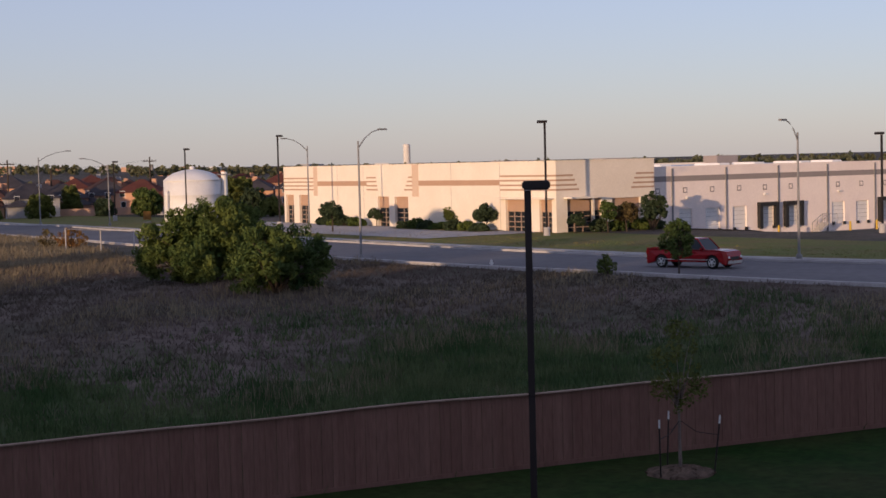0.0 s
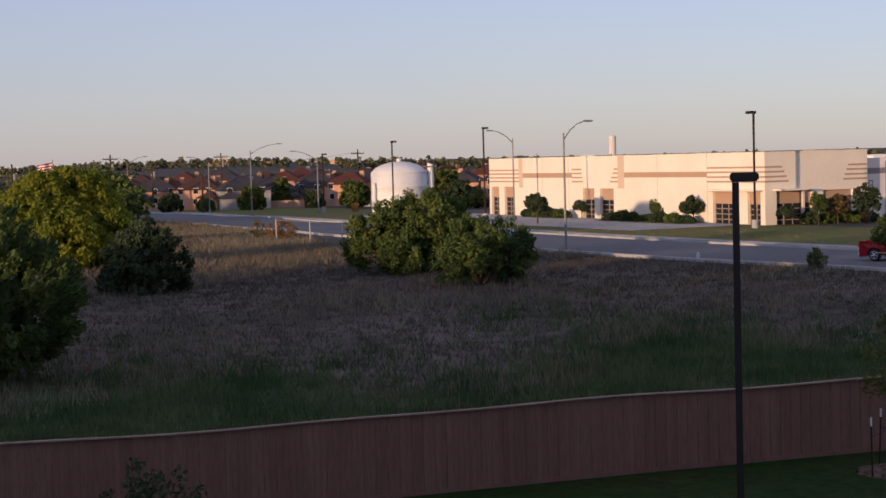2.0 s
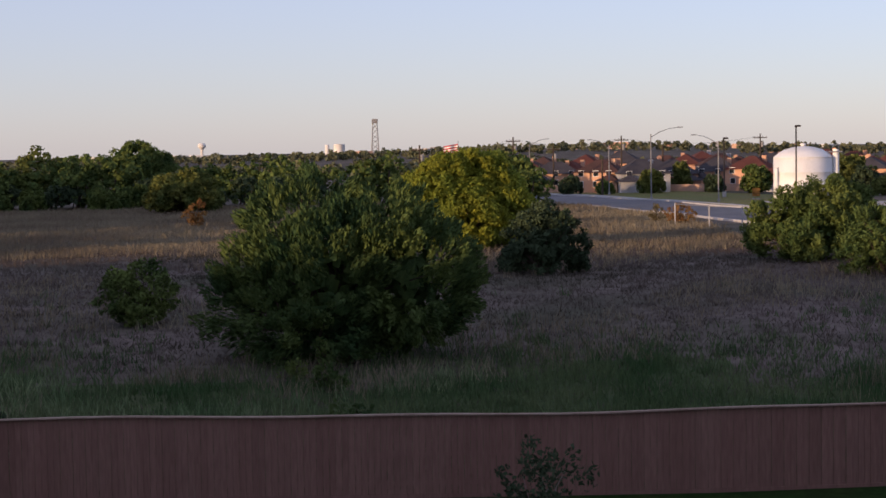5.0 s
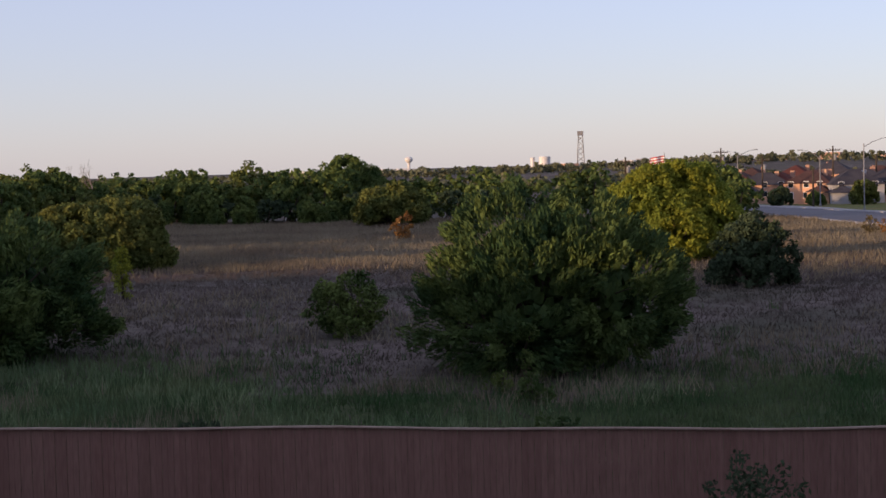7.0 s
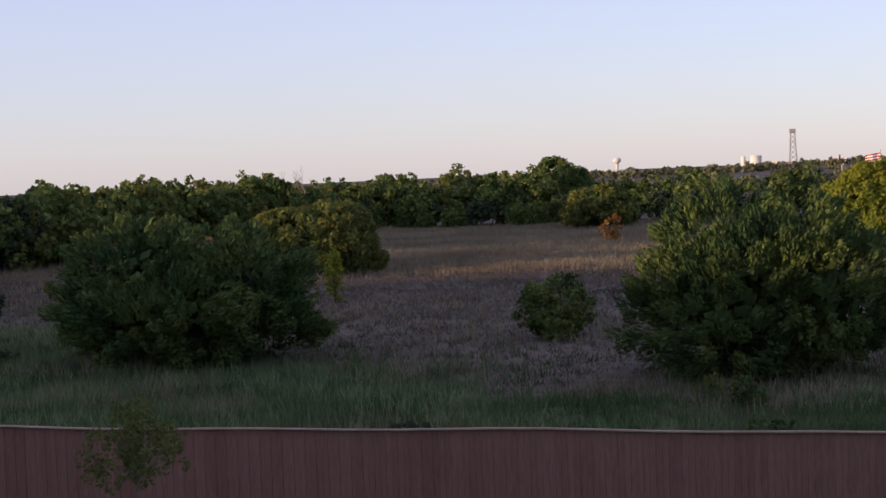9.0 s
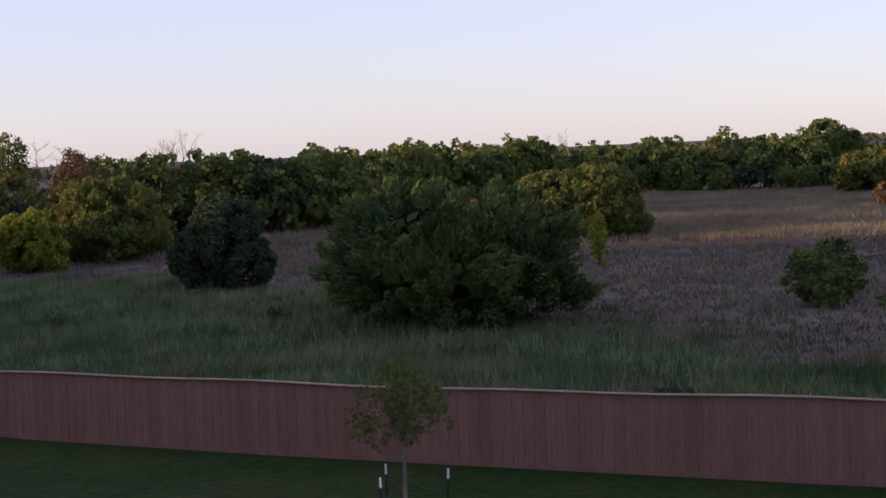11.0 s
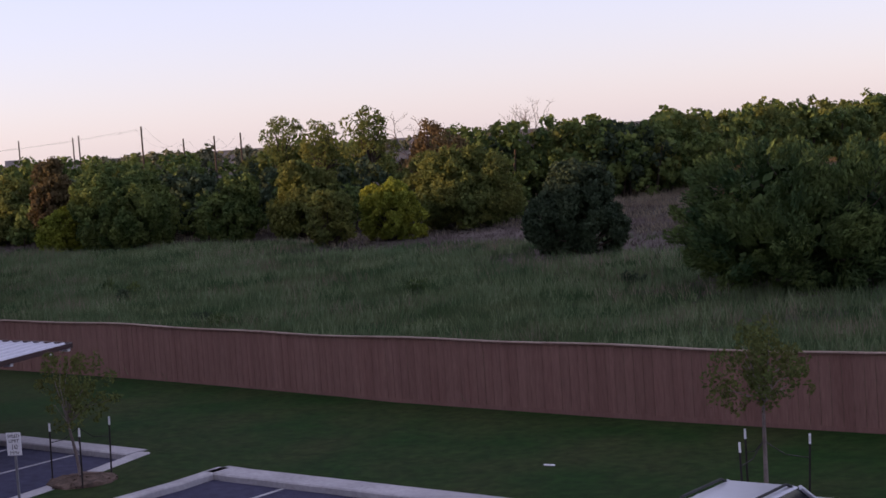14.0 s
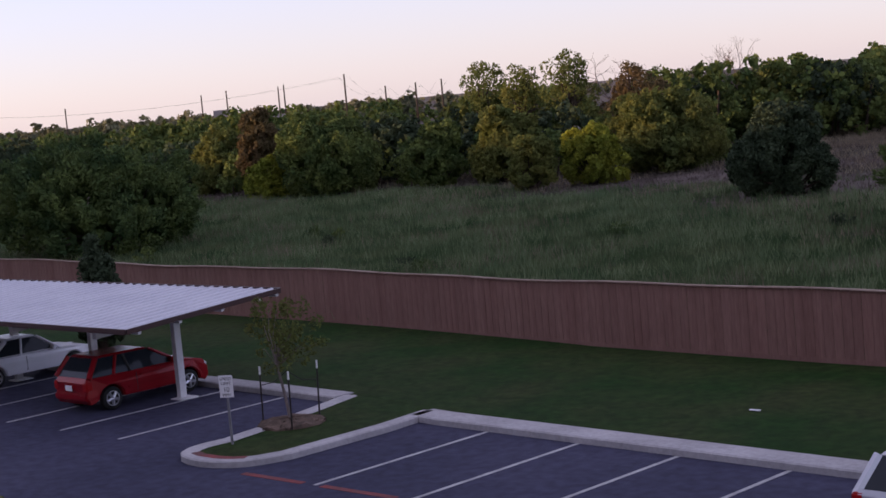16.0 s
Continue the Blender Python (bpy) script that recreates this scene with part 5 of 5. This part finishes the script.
vehicle("car", pose(-45.75, 26.5, 0.0), "sedan", M_WHITECAR, "white sedan parked under the carport")
vehicle("car", pose(-12.55, 24.3, 0.0), "suv", M_SILVERCAR, "silver estate car with black roof rails")
ta = math.degrees(math.atan2(-0.505, -0.863))
vehicle("pickup_truck", pose(48.7, 89.2, 0.95, 0, 0, ta), "pickup", M_REDCAR, "red extended-cab pickup truck on the street")

# ---- carport ----
port = holder("carport", pose(0, 0, 0), "steel carport with white ribbed roof and pale posts", "carport")
RX0, RX1, RY0, RY1, RZ0, RZ1 = -62.0, -34.75, 23.2, 28.3, 2.52, 2.83


def roof_z(y):
    return RZ0 + (RZ1 - RZ0) * (y - RY0) / (RY1 - RY0)


bm = bmesh.new()
prev = None
x = RX0
while x < RX1 - 0.01:
    for dx, dz in ((0, 0), (0.33, 0), (0.36, 0.04), (0.42, 0.04), (0.45, 0)):
        p = (bm.verts.new((min(x + dx, RX1), RY0, roof_z(RY0) + dz)), bm.verts.new((min(x + dx, RX1), RY1, roof_z(RY1) + dz)))
        if prev:
            bm.faces.new((prev[0], p[0], p[1], prev[1]))
        prev = p
    x += 0.45
sheet = part("roof_sheet", bm, M_ROOFRIB, port, "white ribbed steel sheet")
sheet.modifiers.new("thickness", "SOLIDIFY").thickness = 0.012
def slope(x0, x1, y0, y1, zlo, zhi, name, material, label=""):
    b = boxed(x0, x1, y0, y1, 0, 1)
    for v in b.verts:
        v.co.z = roof_z(v.co.y) + (zlo if v.co.z < 0.5 else zhi)
    return part(name, b, material, port, label)
slope(RX1 + 0.002, RX1 + 0.05, RY0, RY1, -0.09, 0.045, "fascia", M_TRIMBROWN, "dark brown edge trim")
slope(RX0, RX1, RY0 - 0.05, RY0 - 0.002, -0.09, 0.045, "fascia", M_TRIMBROWN, "dark brown edge trim")
slope(RX0, RX1, RY1 + 0.002, RY1 + 0.05, -0.09, 0.045, "fascia", M_TRIMBROWN, "dark brown edge trim")
for y in (23.6, 24.9, 26.3, 27.6, 28.2):
    slope(RX0, RX1, y - 0.05, y + 0.05, -0.17, -0.015, "purlin", M_WHITEMETAL)
for x in (-37.02, -41.25, -45.65, -50.05, -54.45, -58.85):
    slope(x - 0.09, x + 0.09, 23.7, 28.0, -0.42, -0.175, "beam", M_WHITEMETAL)
    part("post", boxed(x - 0.19, x - 0.01, 26.28, 26.5, 0.0, roof_z(26.4) - 0.425, 0.01), M_WHITEMETAL, port, "pale square steel post")
    part("base_plate", boxed(x - 0.25, x + 0.25, 26.1, 26.7, 0.0, 0.03), M_WHITEMETAL, port)

# ---- lamp post on the lawn ----
lp = car_park_lamp(POST[0], POST[1], 7.28, 0.065, z=0.13, turn=-24, base=False, head=0.78)

# ---- sign ----
sign = holder("speed_sign", pose(-30.1, 22.65, 0.10, 0, 0, 30), "white speed limit sign on a thin steel post", "sign")
part("post", boxed(-0.025, 0.025, 0.006, 0.05, 0, 1.66), M_METAL, sign)
part("sign_face", boxed(-0.17, 0.17, -0.006, 0.004, 1.14, 1.66, 0.003), M_SIGN, sign)
def lettering(text, size, z, parent, y=-0.0085, name="lettering"):
    cu = bpy.data.curves.new(name, "FONT")
    cu.body, cu.size, cu.align_x, cu.extrude = text, size, "CENTER", 0.001
    tmp = new(name + "_curve", cu)
    dg = bpy.context.evaluated_depsgraph_get()
    me = bpy.data.meshes.new_from_object(tmp.evaluated_get(dg))
    bpy.data.objects.remove(tmp)
    me.materials.clear()
    me.materials.append(M_INK)
    ob = new(name, me)
    ob.parent = parent
    ob.matrix_basis = pose(0, y, z, 90, 0, 0)
    return ob
for txt, s, z in (("SPEED", 0.105, 1.545), ("LIMIT", 0.105, 1.435), ("10", 0.16, 1.275), ("MPH", 0.105, 1.165)):
    lettering(txt, s, z, sign)

# ---- young staked trees on the lawn ----
def staked_tree(x, y, h, w, leaf, seed, label, trunk=0.42, mulch=0.85, stakes=3, shape=0.0, gaps=0.45):
    TR(x, y, w, h, leaf, label, size=0.085, thick=0.5, seed=seed, trunk=h * trunk, bark=M_BARKPALE, z0=0.13, gaps=gaps, cover=0.42, core=False, rc=0.22, lobes=6, plume=0.5, solid=0.6, shape=shape, group="staked lawn trees")
    rng = np.random.default_rng(seed)
    bm = bmesh.new()
    lathe(bm, [(mulch, -0.02), (mulch * 0.95, 0.05), (mulch * 0.6, 0.12), (0.02, 0.16)], 26)
    for v in bm.verts:
        v.co += Vector(rng.normal(size=3)) * 0.02
    for k in range(60):
        a, rr = rng.random() * 6.28, mulch * math.sqrt(rng.random())
        b = box(bm, -0.05, 0.05, -0.02, 0.02, 0, 0.02)
        bmesh.ops.transform(bm, matrix=pose(rr * math.cos(a), rr * math.sin(a), 0.16 - 0.13 * rr / mulch, 30 * rng.normal(), 30 * rng.normal(), 360 * rng.random()), verts=bm.verts[-8:])
    mu = part("mulch_ring", bm, M_MULCH)
    mu.location = (x, y, 0.13)
    tagged(mu, "brown mulch mound round a young tree", "mulch", "mulch rings")
    for k in range(stakes):
        a = seed + k * math.tau / stakes
        sx, sy = 0.8 * math.cos(a), 0.8 * math.sin(a)
        st = holder("tree_stake", pose(x + sx, y + sy, 0.13), "dark steel T-post stake with pale tip and strap", "stake", "tree stakes")
        tx, ty = sx * 0.14 * rng.normal(), sy * 0.14 * rng.normal()
        part("shaft", tube(bmesh.new(), [(0, 0, -0.1), (tx, ty, 1.22)], [0.022, 0.022], 5), M_POST, st)
        part("tip", tube(bmesh.new(), [(tx, ty, 1.222), (tx * 1.1, ty * 1.1, 1.42)], [0.026, 0.024], 5), M_SIGN, st, "pale painted tip")
        part("strap", tube(bmesh.new(), [(tx * 0.8, ty * 0.8, 0.95), (-sx * 0.5, -sy * 0.5, 1.02), (-sx, -sy, 1.3)], 0.012, 4), M_POST, st)


staked_tree(18.6, 34.9, 3.95, 1.7, L_YOUNG, 301, "slim young staked tree beside the fence", 0.36)
staked_tree(-14.35, 28.25, 3.9, 2.3, L_YOUNG, 302, "young staked tree with spreading crown on the lawn", 0.48)
staked_tree(-30.55, 24.85, 3.25, 2.1, L_YOUNG, 303, "thin young staked tree on the kerbed island", 0.4)
staked_tree(1.0, 27.8, 2.85, 1.9, L_DARK, 304, "sparse young staked tree on the lawn", 0.3, shape=0.5, gaps=0.15)
TR(-47.3, 30.6, 2.3, 4.2, L_DARK, "dark conical evergreen beside the fence", size=0.14, seed=305, shape=0.88, lobes=10, z0=0.13)
TR(-10.3, 5.5, 1.0, 5.6, L_YOUNG, "leafy young tree top near the building", size=0.08, seed=306, thick=0.4, trunk=4.0, core=False, cover=0.6, gaps=0.3, z0=-0.02)
litter = part("paper_scrap", boxed(-0.13, 0.13, -0.05, 0.05, 0, 0.025, 0.01), M_SIGN)
litter.matrix_basis = pose(-20.6, 30.0, 0.14, 0, 4, 25)
tagged(litter, "scrap of white paper on the lawn", "litter")

# ---- street side ----
hyd = holder("fire_hydrant", pose(38.8, 98.2, float(land(38.8, 98.2))) @ Matrix.Diagonal((0.7, 0.7, 0.7, 1)), "white fire hydrant in the verge", "fire hydrant")
part("barrel", lathe(bmesh.new(), [(0.16, 0), (0.16, 0.08), (0.11, 0.1), (0.11, 0.55), (0.14, 0.57), (0.12, 0.68), (0.03, 0.76)], 14), M_WHITEMETAL, hyd)
for s in (-1, 1):
    part("outlet", tube(bmesh.new(), [(0, 0, 0.42), (s * 0.2, 0, 0.42)], 0.06, 8), M_WHITEMETAL, hyd)
BU(42.0, 87.6, 1.15, 1.35, L_GREEN, "small upright green bush beside the kerb", size=0.12, seed=310, plume=0.8, shape=0.3, core=False)
TR(45.1, 84.4, 2.4, 3.5, L_GREEN, "small street tree with drooping leaf clusters", size=0.17, thick=0.6, seed=311, trunk=1.1, gaps=0.25, cover=0.9, lobes=6, core=False)
BU(18.3, 149.5, 2.9, 2.1, L_ORANGE, "straw coloured dry bush beside the street", size=0.2, seed=312, gaps=0.4, core=False, cover=0.6, plume=0.8)
BU(16.4, 151.5, 1.6, 1.9, L_BROWN, "thin dry brown bush", size=0.18, seed=313, gaps=0.45, core=False, cover=0.5, plume=0.8)
barrier = holder("pipe_barrier", pose(0, 0, 0), "white painted pipe barrier beside the street", "barrier")
b0, b1 = Vector((17.5, 146.5, float(land(17.5, 146.5)))), Vector((21.3, 130.0, float(land(21.3, 130.0))))
for k in (0.0, 0.5, 0.93, 1.0):
    p = b0.lerp(b1, k)
    part("post", tube(bmesh.new(), [p, p + Vector((0, 0, 2.0))], 0.06, 8), M_CONC, barrier)
part("rail", tube(bmesh.new(), [b0 + Vector((0, 0, 1.9)), b1 + Vector((0, 0, 1.9))], 0.035, 6), M_METAL, barrier)
pb = holder("traffic_barrel", pose(36.0, 213, float(land(36, 213))), "orange marker board on a stand", "marker")
part("board", boxed(-0.5, 0.5, -0.03, 0.03, 0.4, 1.5), L_ORANGE, pb)
part("stand", boxed(-0.5, 0.5, -0.2, 0.2, 0, 0.15), M_METAL, pb)

# bare dead tree tops above the wood
def dead_tree(x, y, h, w, seed, label="bare dead tree with fine grey branches"):
    rng = np.random.default_rng(seed)
    t = holder("dead_tree", pose(x, y, float(land(x, y))), label, "tree")
    bm = bmesh.new()
    def grow(p, d, ln, r, lv):
        q = p + d * ln
        tube(bm, [p, p.lerp(q, 0.5) + Vector(rng.normal(size=3)) * ln * 0.06, q], [r, r * 0.8, r * 0.6], 5 if lv < 2 else 4)
        if lv < 5:
            for k in range(2 + int(rng.random() < 0.6)):
                nd = (d + Vector(rng.normal(size=3)) * (0.45 + w * 0.05) + Vector((0, 0, 0.12))).normalized()
                grow(q, nd, ln * (0.62 + 0.2 * rng.random()), r * 0.58, lv + 1)
    grow(Vector((0, 0, -0.1)), Vector((0, 0, 1)), h * 0.36, 0.022 * h, 0)
    part("trunk", bm, M_BARKPALE, t)


dead_tree(-77.7, 205, 8.2, 5, 401)
dead_tree(-93, 119, 9.6, 3, 402)
dead_tree(-87.5, 121, 8.8, 3, 403)
dead_tree(-84, 123.5, 8.6, 3, 404)

# ---- grasses ----
def tufts(name, region, n, h0, h1, material, seed, label, keep=None, blades=5, width=0.022, lean=0.8, z=None, spread=0.12):
    """Loose curved blades in tufts over a plan region."""
    rng = np.random.default_rng(seed)
    x = region[0] + (region[1] - region[0]) * rng.random(n)
    y = region[2] + (region[3] - region[2]) * rng.random(n)
    if keep is not None:
        m = keep(x, y, rng)
        x, y = x[m], y[m]
    n = len(x)
    zz = land(x, y) if z is None else np.full(n, z)
    bx, by, bz = (np.repeat(v, blades) for v in (x, y, zz))
    N = n * blades
    bx, by = bx + rng.normal(size=N) * spread, by + rng.normal(size=N) * spread
    h = (h0 + (h1 - h0) * np.repeat(rng.random(n), blades)) * (0.6 + 0.5 * rng.random(N))
    a = rng.random(N) * 6.28
    w = width * (0.7 + 0.8 * rng.random(N)) * (1 + by / 60)
    ln = lean * h * rng.random(N)
    b = rng.random(N) * 6.28
    ca, sa = np.cos(a) * w, np.sin(a) * w
    base = np.stack([bx, by, bz - 0.03], 1)
    side = np.stack([ca, sa, 0 * ca], 1)
    tip = base + np.stack([np.cos(b) * ln, np.sin(b) * ln, h], 1)
    v = np.stack([base - side, base + side, tip], 1).reshape(-1, 3)
    ob = quads(name, v, N, material, None, "", 3)
    return tagged(ob, label, "grass", kind="stuff")


def pat(x, y, s, o):
    return np.sin(x * s + o) * np.cos(y * s * 1.3 + 2 * o) + 0.6 * np.sin(x * s * 2.3 - y * s * 1.7 + o)


def off_street(x, y):
    L = np.array(STREET)
    yy = np.interp(x, [q[0] for q in L[::4]], [q[1] for q in L[::4]])
    cx = np.interp(-y, -L[:, 1], L[:, 0])
    return x < cx - 7.2


def fence_y(x):
    return np.interp(x, fxs, fys) + 0.25


def green_zone(x, y):
    g = 56 + 4 * np.sin(x * 0.13) + 3 * np.sin(x * 0.31 + 1) - 5 * ease(-10, 5, x) + 9 * ease(8, 26, x) + 20 * ease(-34, -54, x)
    return 1 / (1 + np.exp(-((g + 2 - y) / 3.5 + 0.9 * pat(x, y, 0.22, 0.7))))


mid_xy = np.empty(len(ground.data.polygons) * 3)
ground.data.polygons.foreach_get("center", mid_xy)
mid_xy = mid_xy.reshape(-1, 3)
ground.data.materials.append(M_FIELD_GREEN)
ground.data.polygons.foreach_set("material_index", ((green_zone(mid_xy[:, 0], mid_xy[:, 1]) > 0.5) & (np.hypot(mid_xy[:, 0], mid_xy[:, 1]) < 190) & (mid_xy[:, 1] > 30)).astype(np.int32))
inside = lambda x, y: (y > fence_y(x)) & off_street(x, y) & (np.abs(x) < 0.95 * y + 75)
tufts("field_grass", (-115, 45, 36, 82), 72000, 0.25, 0.62, M_GRASS_GREEN, 501, "green tall rough grass along the fence", lambda x, y, r: inside(x, y) & (r.random(len(x)) < green_zone(x, y)), blades=7, width=0.012, spread=0.2)
tufts("field_grass", (-110, 45, 36, 82), 13000, 0.5, 0.95, M_GRASS_DRY, 502, "pale dry seed grass among the green", lambda x, y, r: inside(x, y) & (green_zone(x, y) > 0.35) & (pat(x, y, 0.31, 0.3) + 0.5 * r.random(len(x)) > 0.75) & ((x < -2) | (x > 11)), blades=8, width=0.008, spread=0.22, lean=0.6)
tufts("field_grass", (-110, 0, 36, 82), 26000, 0.4, 0.85, M_GRASS_PALE, 506, "pale grey-green tall grass along the fence", lambda x, y, r: inside(x, y) & (green_zone(x, y) > 0.4) & (pat(x, y, 0.4, 2.1) + 1.4 * r.random(len(x)) > 0.5 + 1.2 * ease(-22, 0, x)), blades=7, width=0.010, spread=0.2)
tufts("field_grass", (-130, 50, 40, 125), 64000, 0.12, 0.34, M_GRASS, 503, "dry purplish brown field grass", lambda x, y, r: inside(x, y) & (r.random(len(x)) > green_zone(x, y)), blades=6, width=0.012, lean=1.5, spread=0.22)
tufts("field_grass", (-100, 50, 46, 135), 16000, 0.3, 0.7, M_GRASS_DRY, 504, "pale dry seed grass in patches", lambda x, y, r: inside(x, y) & (green_zone(x, y) < 0.6) & (pat(x, y, 0.12, 1.7) + 0.5 * r.random(len(x)) > 0.45), blades=8, width=0.010, spread=0.25)
tufts("field_grass", (-95, 20, 110, 215), 30000, 0.3, 0.65, M_GRASS_DRY, 505, "thin dry meadow grass", lambda x, y, r: inside(x, y), blades=7, width=0.012, spread=0.4)


def on_verge(x, y, r):
    cx = np.interp(-y, -np.array(STREET)[:, 1], np.array(STREET)[:, 0])
    d = (x - cx) * 0.88
    return ((d > 7.0) & (d < 8.6)) | ((d > 10.6) & (d < 19))


tufts("verge_grass", (28, 82, 64, 180), 30000, 0.06, 0.2, M_VERGE, 507, "mown yellowish roadside grass blades", on_verge, blades=5, width=0.012, spread=0.2)
rng = np.random.default_rng(77)
for i in range(14):
    x, y = -85 + 100 * rng.random(), 42 + 22 * rng.random()
    if bool(off_street(np.array([x]), np.array([y]))[0]) and y > float(fence_y(x)) + 3:
        BU(x, y, 0.9 + 0.7 * rng.random(), 0.6 + 0.5 * rng.random(), [L_GREEN, L_DARK, L_MESQ][i % 3], "low green weed clump in the field", category="weed", core=False, cover=0.7, gaps=0.3, plume=0.7, lobes=5, size=0.12, seed=600 + i, group="field weeds")
for i in range(16):
    x, y = -70 + 28 * rng.random(), 206 + 6 * rng.random()
    BU(x, y, 1.8 + rng.random(), 2.4 + 1.6 * rng.random(), L_GREEN, "young green bush before the tree belt", size=0.36, seed=640 + i, group="meadow edge bushes", shape=0.3)

# ---- fence boards, last ----
BOARD = 0.143
bme = bmesh.new()
box(bme, -BOARD / 2 + 0.003, BOARD / 2 - 0.003, 0, 0.016, 0.12, 1.0)
board_mesh = bpy.data.meshes.new("board")
bme.to_mesh(board_mesh)
bme.free()
board_mesh.materials.append(M_FENCE)
rng = np.random.default_rng(3)
n_all = int(flen[-1] / BOARD)
s_mid = float(np.interp(-13.0, fxs, flen))
first = int(s_mid / BOARD) - 148
V, F = [], []
for k in range(n_all):
    s = (k + 0.5) * BOARD
    x, y = fence_at(s)
    x2, y2 = fence_at(s + 0.1)
    ang = math.atan2(y2 - y, x2 - x)
    top = fence_top(s) - 0.005
    jog = 0.007 * rng.random() - (0.009 if k % 2 else 0)
    if first <= k < first + 296:
        ob = new("board", board_mesh)
        ob.parent = fence
        ob.matrix_basis = Matrix.Translation((x + math.sin(ang) * -jog, y - math.cos(ang) * 0.02 + jog, 0)) @ Matrix.Rotation(ang, 4, "Z") @ Matrix.Diagonal((1, 1, 1, 1))
        ob.scale = (1, 1, 1)
        ob.matrix_basis = ob.matrix_basis @ Matrix.Translation((0, 0, 0.12 - 0.12 * (top - 0.12) / 0.88)) @ Matrix.Diagonal((1, 1, (top - 0.12) / 0.88, 1))
    else:
        c, sn = math.cos(ang), math.sin(ang)
        i0 = len(V)
        for lx in (-BOARD / 2 + 0.003, BOARD / 2 - 0.003):
            for ly in (0.0, 0.016):
                for z in (0.12, top):
                    V.append((x + lx * c - (ly - 0.02 + jog) * sn, y + lx * sn + (ly - 0.02 + jog) * c, z))
        F += [tuple(i0 + q for q in f) for f in ((0, 1, 3, 2), (4, 6, 7, 5), (0, 4, 5, 1), (2, 3, 7, 6), (1, 5, 7, 3), (0, 2, 6, 4))]
tagged(raw("boards", V, F, M_FENCE_FAR, fence), kind="stuff")
